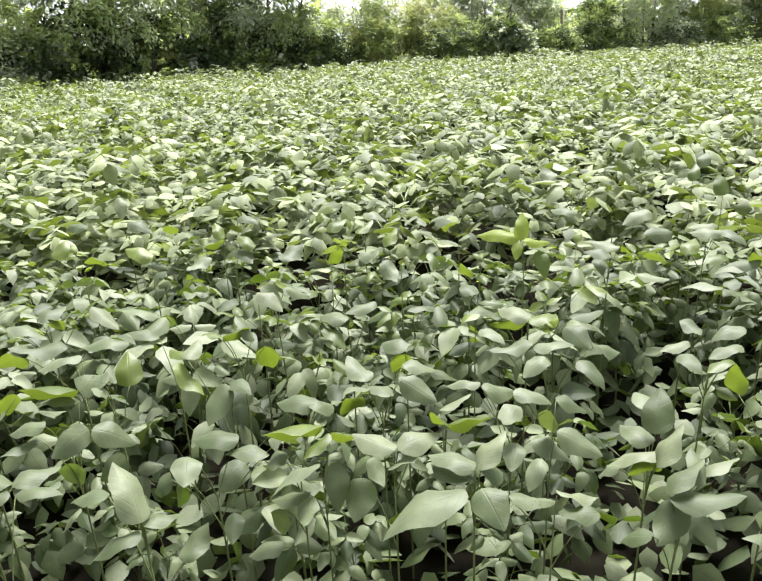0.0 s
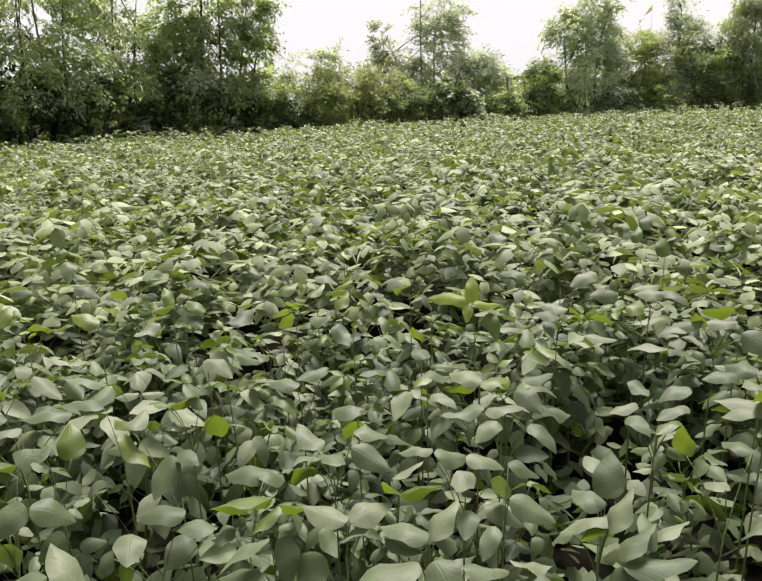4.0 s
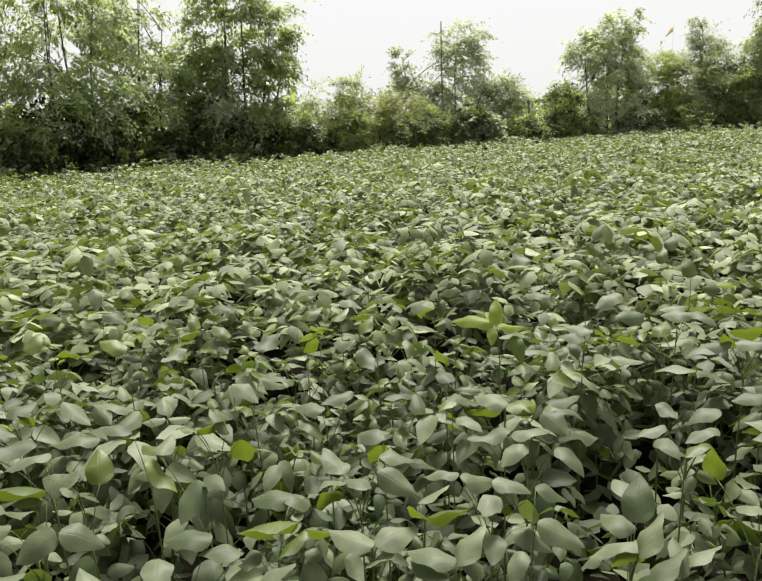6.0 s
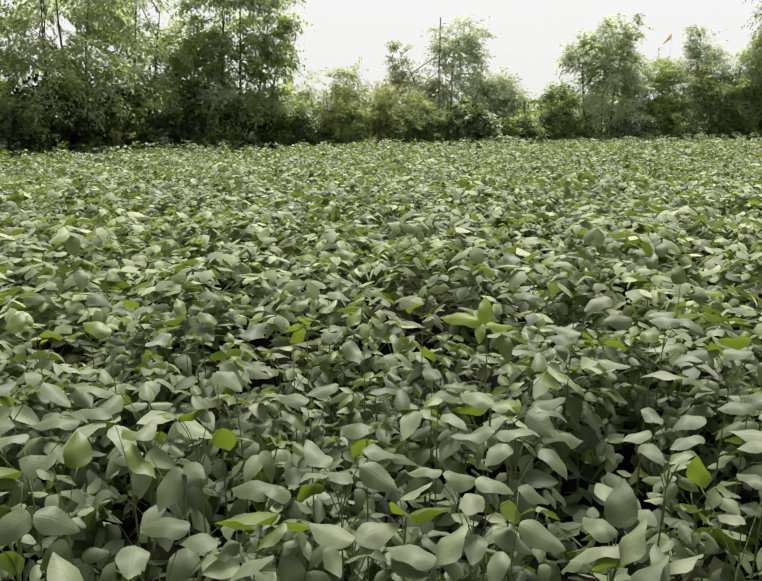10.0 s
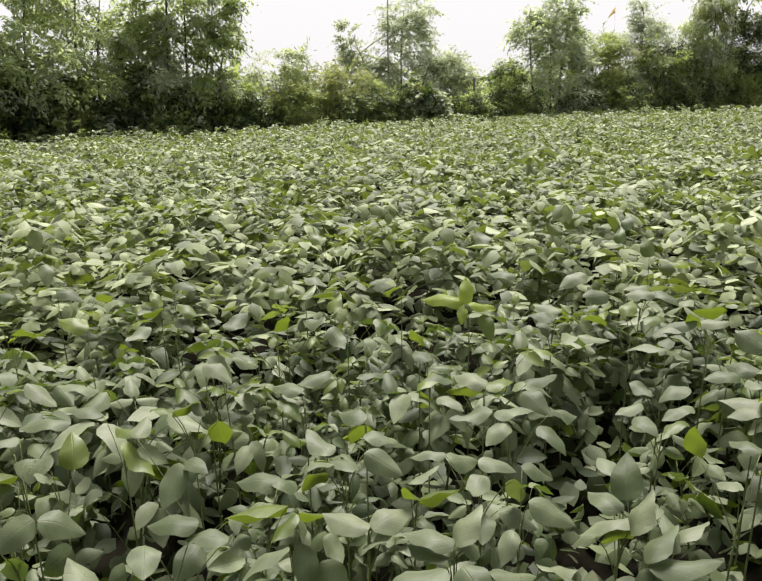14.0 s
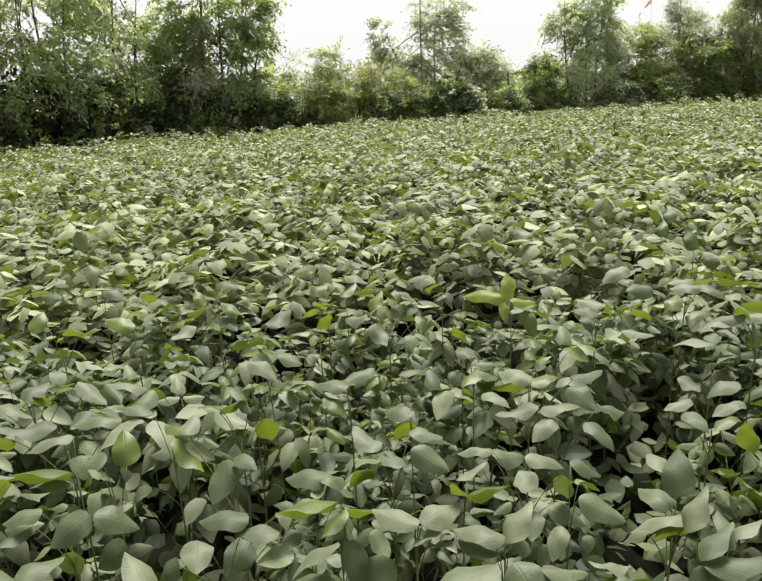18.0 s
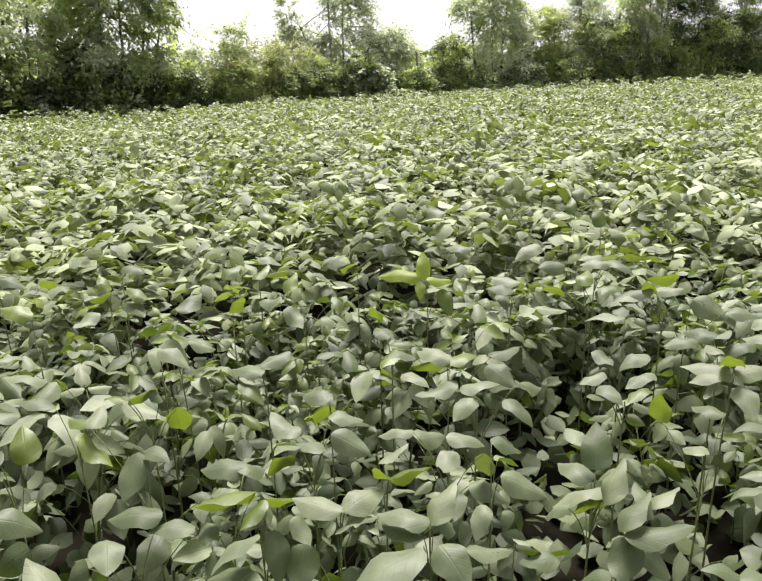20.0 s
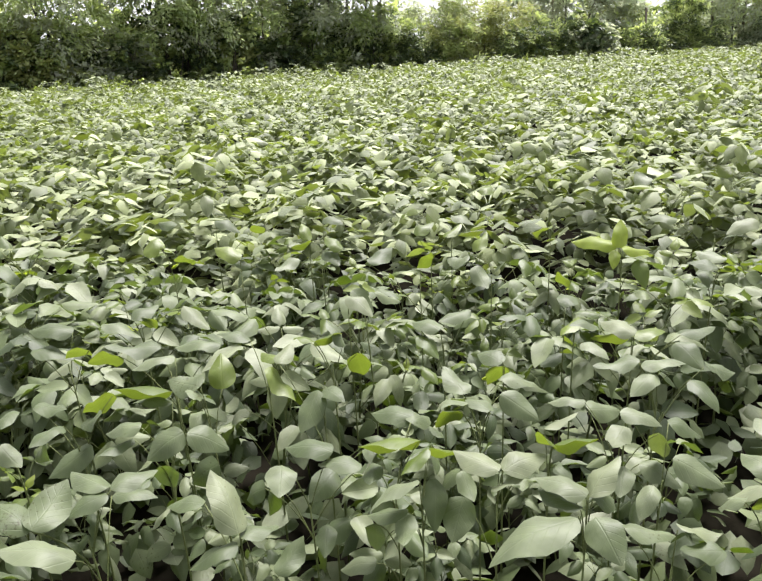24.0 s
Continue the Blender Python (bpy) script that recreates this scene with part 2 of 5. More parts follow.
T_SPRAY = leaf_material("tree_leaf_light_green", [(0.215, 0.288, 0.135), (0.335, 0.420, 0.212), (0.470, 0.540, 0.330)], "island", 0.62, 0.45, 0, spec=0.4, glow_tint=(0.680, 0.760, 0.330), patch=0.5)
T_SILVER = leaf_material("tree_leaf_silvery", [(0.330, 0.380, 0.270), (0.460, 0.505, 0.390), (0.600, 0.635, 0.530)], "island", 0.55, 0.40, 0, glow_tint=(0.680, 0.740, 0.480), patch=0.5)
T_GOLD = leaf_material("shrub_leaf_yellow_green", [(0.155, 0.190, 0.064), (0.230, 0.268, 0.095), (0.318, 0.352, 0.140)], "island", 0.52, 0.5, 0, spec=0.4, glow_tint=(0.390, 0.410, 0.120), patch=0.5)


# ---- mesh helpers ----
def mesh_of(name, verts, loops, totals, mats, uv=None, slot=None, smooth=True):
    """A mesh from flat arrays: vertices, loop indices, corners per face."""
    me = bpy.data.meshes.new(name)
    verts, loops, totals = np.asarray(verts, np.float32), np.asarray(loops, np.int32), np.asarray(totals, np.int32)
    me.vertices.add(len(verts))
    me.vertices.foreach_set("co", verts.ravel())
    me.loops.add(len(loops))
    me.loops.foreach_set("vertex_index", loops)
    me.polygons.add(len(totals))
    me.polygons.foreach_set("loop_start", np.r_[0, np.cumsum(totals)[:-1]].astype(np.int32))
    me.polygons.foreach_set("loop_total", totals)
    for m in mats:
        me.materials.append(m)
    if slot is not None:
        me.polygons.foreach_set("material_index", np.asarray(slot, np.int32))
    me.polygons.foreach_set("use_smooth", np.full(len(totals), smooth))
    if uv is not None:
        me.uv_layers.new(name="UVMap").data.foreach_set("uv", np.asarray(uv, np.float32)[loops].ravel())
    me.update(calc_edges=True)
    return me


def joined(pieces):
    """Several (verts, loops, totals) as one."""
    v, lo, to, at = [], [], [], 0
    for a, b, c in pieces:
        v.append(np.asarray(a, float))
        lo.append(np.asarray(b) + at)
        to.append(np.asarray(c))
        at += len(a)
    return np.concatenate(v), np.concatenate(lo), np.concatenate(to)


def tube(points, radii, sides=6):
    """A tapered tube along points, closed at its end."""
    p = np.asarray(points, float)
    d = np.gradient(p, axis=0)
    d /= np.linalg.norm(d, axis=1, keepdims=True) + 1e-9
    ref = np.where(np.abs(d[:, 2:3]) > 0.9, [[1.0, 0, 0]], [[0, 0, 1.0]])
    u = np.cross(d, ref)
    u /= np.linalg.norm(u, axis=1, keepdims=True) + 1e-9
    w = np.cross(d, u)
    a = np.linspace(0, 2 * math.pi, sides, endpoint=False)
    ring = np.cos(a)[None, :, None] * u[:, None] + np.sin(a)[None, :, None] * w[:, None]
    v = (p[:, None] + ring * np.asarray(radii, float)[:, None, None]).reshape(-1, 3)
    lo, to = [], []
    for i in range(len(p) - 1):
        for j in range(sides):
            k = (j + 1) % sides
            lo += [i * sides + j, i * sides + k, (i + 1) * sides + k, (i + 1) * sides + j]
            to.append(4)
    lo += [(len(p) - 1) * sides + j for j in range(sides)]
    to.append(sides)
    return v, np.array(lo), np.array(to)


def part(name, me, parent, label="", m=None):
    ob = new(name, me)
    ob.parent = parent
    if m is not None:
        ob.matrix_basis = m
    return tagged(ob, label)


# leaf outline: half width along the length of a soybean leaflet
def half_width(s):
    s = np.clip(s, 0, 1)
    return 0.83 * s ** 0.48 * (1 - s) ** 0.90


def leaf_template(rows, cols, wide=1.0):
    """A unit leaflet lying along +y: vertices (x, y), faces as loops and totals, and u, v."""
    xy, uv, grid = [], [], []
    for i in range(rows + 1):
        s = 0.5 - 0.5 * math.cos(math.pi * i / rows) if rows > 4 else i / rows
        if i in (0, rows):
            grid.append([len(xy)])
            xy.append((0, s))
            uv.append((0.5, s))
            continue
        row = []
        for j in range(cols + 1):
            t = 2 * j / cols - 1
            row.append(len(xy))
            xy.append((t * half_width(s) * wide, s))
            uv.append((0.5 + t * half_width(s), s))
        grid.append(row)
    lo, to = [], []
    for a, b in zip(grid, grid[1:]):
        for j in range(cols):
            if len(a) == 1:
                lo += [a[0], b[j + 1], b[j]]
                to.append(3)
            elif len(b) == 1:
                lo += [a[j], a[j + 1], b[0]]
                to.append(3)
            else:
                lo += [a[j], a[j + 1], b[j + 1], b[j]]
                to.append(4)
    return np.array(xy, float), np.array(lo), np.array(to), np.array(uv, float)


T_NEAR, T_HALF, T_MIDDLE = leaf_template(10, 6, 0.86), leaf_template(6, 4, 0.90), leaf_template(4, 2, 1.02)
T_LIGHT = leaf_template(3, 2, 1.08)
T_FAR = (np.array([(0, 0), (-0.37, 0.40), (0, 1), (0.37, 0.40)], float), np.array([0, 3, 2, 0, 2, 1]), np.array([3, 3]), np.array([(0.5, 0), (0.17, 0.42), (0.5, 1), (0.83, 0.42)], float))
T_OVAL = (np.array([(0, 0), (-0.21, 0.45), (0, 1), (0.21, 0.45)], float), T_FAR[1], T_FAR[2], T_FAR[3])
T_SLIM = (np.array([(0, 0), (-0.15, 0.45), (0, 1), (0.15, 0.45)], float), T_FAR[1], T_FAR[2], T_FAR[3])


def leaves(template, base, yaw, pitch, roll, size, curl, fold):
    """Many leaves at once. pitch: tip up; curl: the tip bends down; fold: the halves hang from the midrib."""
    xy, lo, to, uv = template
    n, k = len(base), len(xy)
    x, y = xy[None, :, 0] * np.ones((n, 1)), xy[None, :, 1] * np.ones((n, 1))
    z = -curl[:, None] * y ** 2 - fold[:, None] * np.abs(x)
    x, y, z = x * size[:, None], y * size[:, None], z * size[:, None]
    c, s = np.cos(roll)[:, None], np.sin(roll)[:, None]
    x, z = x * c + z * s, -x * s + z * c
    c, s = np.cos(pitch)[:, None], np.sin(pitch)[:, None]
    y, z = y * c - z * s, y * s + z * c
    c, s = np.cos(yaw)[:, None], np.sin(yaw)[:, None]
    x, y = x * c - y * s, x * s + y * c
    v = (np.stack([x, y, z], -1) + base[:, None]).reshape(-1, 3)
    loops = (lo[None] + k * np.arange(n)[:, None]).ravel()
    return v, loops, np.tile(to, n), np.tile(uv, (n, 1))


# ---- the plan ----
EDGE_X = [-40, -20, -14, -9.8, -5.6, 0, 7.5, 16, 24, 45]
EDGE_Y = [5, 9, 14.5, 19.5, 23, 25.5, 29.5, 32, 32.5, 33]


def edge_y(x):
    """How far the crop reaches at a given x."""
    return np.interp(x, EDGE_X, EDGE_Y)


def sway(x, y):
    """The slow rise and fall of the crop's top."""
    return 0.045 * np.sin(1.9 * x + 0.7 * y + 0.4) * np.sin(1.3 * y - 0.5 * x) + 0.03 * np.sin(4.1 * x - 2.2 * y) * np.sin(3.3 * y + 1.7)


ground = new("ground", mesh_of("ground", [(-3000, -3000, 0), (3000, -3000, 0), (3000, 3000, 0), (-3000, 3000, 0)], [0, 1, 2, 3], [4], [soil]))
tagged(ground, "near-black field soil under the crop, shade in its tone", "ground", kind="structure")

# ---- the crop from some way off: one sheet of leaves ----
rng = np.random.default_rng(11)
NEAR_Y = 3.5


def crop_leaves(name, x, y, top, r, template, per, size, layers, young, mature=None):
    """Three-part leaves round each plant, every leaf tilted as a whole, as one mesh."""
    x, y, top, young = (np.repeat(a, per) for a in (x, y, top, young))
    m = len(x)
    turn, out = r.uniform(0, 2 * math.pi, m), r.uniform(0.03, 0.19, m)
    depth = r.random(m) ** 1.5 * layers
    bx, by, bz = x - np.sin(turn) * out, y + np.cos(turn) * out, top - depth - 0.1 * out
    fresh = young & (depth < 0.11)
    tilt = np.where(fresh, r.normal(0.35, 0.35, m), np.where(r.random(m) < 0.16, r.normal(0.55, 0.2, m), r.normal(-0.10, 0.34, m)))
    tri = np.repeat(np.arange(m), 3)
    side = np.tile([0.0, 1.3, -1.3], m)
    yaw = turn[tri] + side + r.normal(0, 0.2, 3 * m)
    pitch = tilt[tri] * np.cos(side) + r.normal(-0.02, 0.2, 3 * m)
    roll = -tilt[tri] * np.sin(side) + r.normal(0, 0.2, 3 * m)
    stem = np.where(side == 0, 0.022, 0.005)
    base = np.stack([bx[tri] - np.sin(yaw) * stem, by[tri] + np.cos(yaw) * stem, bz[tri] + r.normal(0, 0.008, 3 * m)], -1)
    big = size * np.where(fresh[tri], 0.75, 1.0) * np.clip(r.normal(1, 0.19, m), 0.5, 1.45)[tri] * r.normal(1, 0.07, 3 * m)
    v, lo, to, uv = leaves(template, base, yaw, pitch, roll, big, r.uniform(0.15, 0.6, 3 * m), r.uniform(0.1, 0.55, 3 * m))
    slot = np.repeat(fresh[tri].astype(int), len(template[2]))
    ob = new(name, mesh_of(name, v, lo, to, [mature or crop_old_lit, crop_new_lit], uv, slot, len(template[2]) > 2))
    return tagged(ob, "dense green soybean crop with dull grey-green leaves", "soybean crop", kind="stuff")


def young_share(x, y):
    return 0.4 + 1.6 * np.clip(0.5 + 0.5 * np.sin(0.9 * x + 1.1) * np.sin(0.6 * y + 0.3) + 0.25 * np.sin(2.7 * x - 1.3 * y), 0, 1)


def crop(name, y0, y1, template, plants, per, size, layers, old_new):
    """Soybean plants from y0 to y1; plants and leaves per square metre and per plant."""
    wide = lambda y: (-0.78 * y - 0.8, 0.90 * y + 0.8)
    area = (y1 - y0) * (wide(y1)[1] - wide(y1)[0])
    n = int(area * plants)
    x, y = rng.uniform(*wide(y1), n), rng.uniform(y0, y1, n)
    y = np.round(y / 0.42) * 0.42 + rng.normal(0, 0.07, n)
    keep = (x > wide(y)[0]) & (x < wide(y)[1]) & (y < edge_y(x) + rng.normal(0, 0.15, n)) & (y >= y0)
    x, y = x[keep], y[keep]
    top = 0.70 + sway(x, y) + rng.normal(0, 0.12, len(x))
    return crop_leaves(name, x, y, top, rng, template, per, size, layers, rng.random(len(x)) < old_new * young_share(x, y))


def crop_round_unseen(name, seed):
    """The same crop beside and behind the standpoint: unseen, added to block side light."""
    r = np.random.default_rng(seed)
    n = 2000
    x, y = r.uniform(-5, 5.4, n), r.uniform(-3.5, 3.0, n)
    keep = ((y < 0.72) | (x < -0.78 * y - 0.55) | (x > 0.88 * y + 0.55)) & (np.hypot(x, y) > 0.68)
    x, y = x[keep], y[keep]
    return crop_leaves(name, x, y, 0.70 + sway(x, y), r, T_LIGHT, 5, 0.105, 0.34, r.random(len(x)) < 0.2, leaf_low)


def crop_wide(name, seed):
    """The rest of the field, out to its sides and behind."""
    r = np.random.default_rng(seed)
    n = 26000
    x, y = r.uniform(-34, 38, n), r.uniform(-12, 33, n)
    y = np.round(y / 0.42) * 0.42 + r.normal(0, 0.07, n)
    inside = (y > 0.7) & (x > -0.78 * y - 0.8) & (x < 0.90 * y + 0.8) | (x > -5) & (x < 5.4) & (y > -3.5) & (y < 3)
    keep = ~inside & (y < edge_y(x) + r.normal(0, 0.15, n))
    x, y = x[keep], y[keep]
    return crop_leaves(name, x, y, 0.71 + sway(x, y), r, T_FAR, 3, 0.15, 0.3, r.random(len(x)) < 0.3 * young_share(x, y))


crop_round_unseen("soybean_crop", 61)
crop_wide("soybean_crop", 62)
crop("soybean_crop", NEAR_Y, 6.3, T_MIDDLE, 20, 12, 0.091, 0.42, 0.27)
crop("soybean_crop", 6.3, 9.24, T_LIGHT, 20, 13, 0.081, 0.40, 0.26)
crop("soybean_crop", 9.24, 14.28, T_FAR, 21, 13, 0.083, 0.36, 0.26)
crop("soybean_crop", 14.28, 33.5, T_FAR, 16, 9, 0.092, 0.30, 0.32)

# ---- trees and shrubs along the field's far side ----
def crown_mesh(name, clumps, per, length, mats, droop, template, seed, spread=1.0, flat=0.75, loose=0.5):
    """Leaves along drooping sprays, several to each clump (x, y, z, radius), as one mesh."""
    r = np.random.default_rng(seed)
    on_spray = 13
    k = max(2, round(per / on_spray))
    c = np.repeat(np.asarray(clumps, float), k, 0)
    n = len(c)
    start = c[:, :3] + r.normal(0, 0.30, (n, 3)) * c[:, 3:4] * [1, 1, flat] * spread
    mid = np.mean(np.asarray(clumps, float)[:, :2], 0)
    head = np.arctan2(-(c[:, 0] - mid[0]), c[:, 1] - mid[1]) + r.normal(0, 1.0, n)
    reach = c[:, 3] * r.uniform(0.8, 1.7, n) * spread
    rise = r.normal(0.35, 0.35, n) - 0.3 * droop
    i = np.repeat(np.arange(n), on_spray)
    t = np.tile(np.linspace(0.08, 1, on_spray), n) + r.normal(0, 0.03, len(i))
    along = reach[i] * t
    base = start[i] + np.stack([-np.sin(head[i]) * along, np.cos(head[i]) * along, reach[i] * (rise[i] * t - (0.35 + 0.45 * droop) * t ** 2)], -1)
    base += r.normal(0, 0.035, (len(i), 3))
    wing = np.tile(np.where(np.arange(on_spray) % 2, 0.85, -0.85), n)
    yaw = head[i] + wing + r.normal(0, 0.35, len(i))
    pitch = rise[i] - droop * 1.1 * t - 0.15 + r.normal(0, 0.6 * loose, len(i))
    size = length * np.clip(r.normal(1, 0.22, len(i)), 0.5, 1.6) * (1.15 - 0.4 * t)
    v, lo, to, uv = leaves(template, base, yaw, pitch, r.normal(0, loose, len(i)), size, r.uniform(0, 0.4, len(i)), r.uniform(0, 0.5, len(i)))
    slot = np.repeat(np.repeat(r.integers(0, len(mats), len(clumps)), k * on_spray), len(template[2]))
    return mesh_of(name, v, lo, to, mats, uv, slot, False)


def lobes_to_clumps(lobes, r):
    """Scatter clumps in lobes (x, y, z, rx, rz, count), more of them towards the outside."""
    out = []
    for x, y, z, rx, rz, count in lobes:
        for _ in range(count):
            d = r.normal(0, 1, 3)
            d /= np.linalg.norm(d)
            k = r.uniform(0.25, 1.0) ** 0.6 * r.uniform(0.85, 1.12)
            out.append((x + d[0] * k * rx, y + d[1] * k * rx * 0.8, max(0.15, z + d[2] * k * rz), r.uniform(0.28, 0.5) * min(1.3, 0.45 + 0.5 * rx)))
    return out


def tree(name, label, x, y, stems, lobes, per, length, mats, seed, wood=None, droop=0.5, template=T_SLIM, limbs=9, thick=0.07, category="tree", flat=0.75, loose=0.5):
    """A tree at (x, y): stems as (dx, dy, height, lean x), lobes of foliage relative to the foot."""
    r = np.random.default_rng(seed)
    root = tagged(new(name), label, category)
    root.location = (x, y, 0)
    clumps = lobes_to_clumps(lobes, r)
    tops = []
    for dx, dy, h, lean in stems:
        s = np.linspace(0, 1, 7)
        path = np.stack([dx + lean * s ** 1.4 + 0.06 * np.sin(5 * s + seed), dy + 0.05 * np.sin(4 * s + 2 * seed), h * s - 0.03 * (s == 0)], -1)
        rad = thick * (1.05 - 0.8 * s)
        rad[0] *= 1.35
        part("trunk", mesh_of("trunk", *tube(path, rad, 8), [wood or bark]), root)
        tops.append((path, h))
    for i in range(limbs):
        path, h = tops[i % len(tops)]
        goal = np.array(clumps[r.integers(0, len(clumps))][:3])
        k = int(np.clip(np.searchsorted(path[:, 2], goal[2] * r.uniform(0.45, 0.8)), 1, 6))
        a = path[k]
        s = np.linspace(0, 1, 5)[:, None]
        way = a + (goal - a) * s + np.array([0, 0, 0.18]) * np.sin(math.pi * s)
        part("limb", mesh_of("limb", *tube(way, thick * 0.42 * (1.05 - 0.85 * s[:, 0]), 5), [wood or bark]), root)
    part("crown", crown_mesh("crown", clumps, per, length, mats, droop, template, seed, 1.0, flat, loose), root)
    return root


def shrub(label, x, y, w, h, per, length, mats, seed, count=26, template=T_SLIM, droop=0.2, name="shrub"):
    """A shrub of several stems, leafy to the ground."""
    r = np.random.default_rng(seed)
    stems = [(r.uniform(-0.25, 0.25) * w, r.uniform(-0.2, 0.2), h * r.uniform(0.55, 0.8), r.uniform(-0.3, 0.3)) for _ in range(3)]
    lobes = [(0, 0, h * 0.36, w * 0.60, h * 0.40, int(count * 1.3)), (r.uniform(-0.15, 0.15) * w, 0, h * 0.70, w * 0.48, h * 0.30, int(count * 1.1)), (r.uniform(-0.3, 0.3) * w, 0, h * 0.86, w * 0.42, h * 0.15, int(count * 0.45))]
    return tree(name, label, x, y, stems, lobes, per, length, mats, seed, None, droop, template, 4, 0.028, "shrub")


# the grove on the left: tall, thin-stemmed, with dark growth under it
GROVE = "tall slender tree with fluffy grey-green leaf sprays"
def grove_tree(x, y, stems, lobes, mats, seed):
    lobes = [(*lobe[:5], int(lobe[5] * 0.74)) for lobe in lobes]
    return tree("tree", GROVE, x, y, stems, lobes, 130, 0.150, mats, seed, template=T_OVAL, droop=0.55, flat=0.45, loose=0.30, thick=0.05)


grove_tree(-9.0, 21.6, [(-0.3, 0, 5.6, 0.2), (0.25, 0.2, 6.0, -0.1), (0.7, -0.1, 5.0, 0.5)], [(-0.8, 0, 5.2, 1.5, 1.2, 44), (0.8, 0.2, 4.8, 1.3, 1.2, 40), (-0.3, 0, 6.8, 1.4, 1.0, 34), (-0.9, 0, 3.6, 1.4, 1.0, 40), (0.7, 0, 3.3, 1.4, 0.9, 40), (0.1, -0.4, 2.2, 1.8, 0.8, 40), (-1.4, -0.5, 1.6, 1.0, 0.8, 22)], [T_MID, T_SPRAY, T_SPRAY, T_PALE], 1)
grove_tree(-7.5, 23.6, [(0, 0, 5.2, 0.2), (0.5, 0.1, 4.6, 0.3)], [(0.0, 0, 4.4, 1.1, 1.0, 34), (0.4, 0, 3.2, 1.3, 0.9, 38), (-0.3, 0, 5.6, 0.8, 0.8, 20), (0.1, -0.4, 2.1, 1.4, 0.7, 30)], [T_MID, T_SPRAY, T_PALE, T_SPRAY], 2)
grove_tree(-4.7, 24.6, [(-0.4, 0, 5.4, 0.1), (0.2, 0.1, 5.8, 0.0), (0.6, 0, 4.8, 0.5), (0.9, 0.1, 3.8, 0.5)], [(-0.5, 0, 4.8, 1.2, 1.2, 44), (0.7, 0, 4.7, 1.1, 1.2, 44), (0.0, 0, 6.3, 1.0, 0.9, 32), (-0.6, 0, 3.3, 1.2, 0.9, 38), (0.8, 0, 3.3, 1.1, 0.9, 38), (1.3, 0, 4.0, 0.5, 0.9, 14), (-0.5, -0.4, 2.1, 1.2, 0.8, 30), (0.7, -0.3, 2.0, 1.0, 0.8, 26)], [T_SPRAY, T_PALE, T_MID, T_SPRAY], 3)
grove_tree(-11.6, 19.2, [(0, 0, 4.8, 0.2), (0.4, 0.1, 4.2, -0.4)], [(0, 0, 4.2, 1.7, 1.3, 54), (0.2, 0, 2.7, 1.6, 0.9, 46), (0, 0, 5.5, 1.0, 0.9, 26), (0, -0.4, 1.6, 1.5, 0.7, 30)], [T_MID, T_SPRAY, T_PALE], 4)
grove_tree(-14.2, 17.0, [(0, 0, 4.6, 0.2), (0.4, 0.1, 4.4, 0.3)], [(0, 0, 3.9, 1.8, 1.4, 52), (0.2, 0, 2.2, 1.7, 1.0, 44)], [T_MID, T_SPRAY, T_PALE], 5)
grove_tree(-6.2, 25.4, [(0, 0, 4.4, 0.1), (-0.5, 0, 3.8, 0.1)], [(0, 0, 3.7, 1.1, 1.0, 38), (0.1, 0, 2.4, 1.4, 0.9, 40)], [T_DARK, T_MID, T_SPRAY], 6)
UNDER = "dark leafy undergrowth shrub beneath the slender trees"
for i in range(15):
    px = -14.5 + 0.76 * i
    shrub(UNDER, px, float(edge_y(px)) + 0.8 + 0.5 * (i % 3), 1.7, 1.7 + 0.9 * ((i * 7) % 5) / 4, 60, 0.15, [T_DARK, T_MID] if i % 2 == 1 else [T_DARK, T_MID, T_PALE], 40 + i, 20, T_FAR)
shrub("low bright yellow-green broad-leaved bush", -11.5, 18.3, 1.4, 2.2, 80, 0.16, [T_GOLD, T_GOLD, T_MID], 70, 22, T_FAR)
shrub("small yellow-green sapling beside a thin trunk", -7.3, 22.0, 0.5, 1.9, 30, 0.14, [T_GOLD], 71, 10, T_FAR)

# the low hedge in the middle
shrub("dark green shrub with a rounded top", -3.1, 25.1, 1.1, 2.2, 90, 0.14, [T_DARK, T_MID], 80, 24)
shrub("feathery pale green hedge shrub", -1.95, 26.6, 1.9, 3.25, 110, 0.15, [T_PALE, T_PALE, T_MID], 81, 24)
shrub("feathery pale green hedge shrub", -0.9, 26.8, 1.6, 2.7, 100, 0.15, [T_PALE, T_GOLD], 82, 22)
shrub("bushy yellow-green hedge shrub", 0.3, 27.2, 1.9, 2.7, 90, 0.14, [T_GOLD, T_GOLD, T_MID], 83, 26)
shrub("bushy yellow-green hedge shrub", -1.3, 25.8, 1.5, 2.1, 90, 0.14, [T_GOLD, T_MID], 84, 22)
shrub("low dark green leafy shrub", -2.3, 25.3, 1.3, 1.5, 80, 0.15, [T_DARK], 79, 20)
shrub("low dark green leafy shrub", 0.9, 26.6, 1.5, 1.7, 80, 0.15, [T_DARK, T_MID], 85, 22)
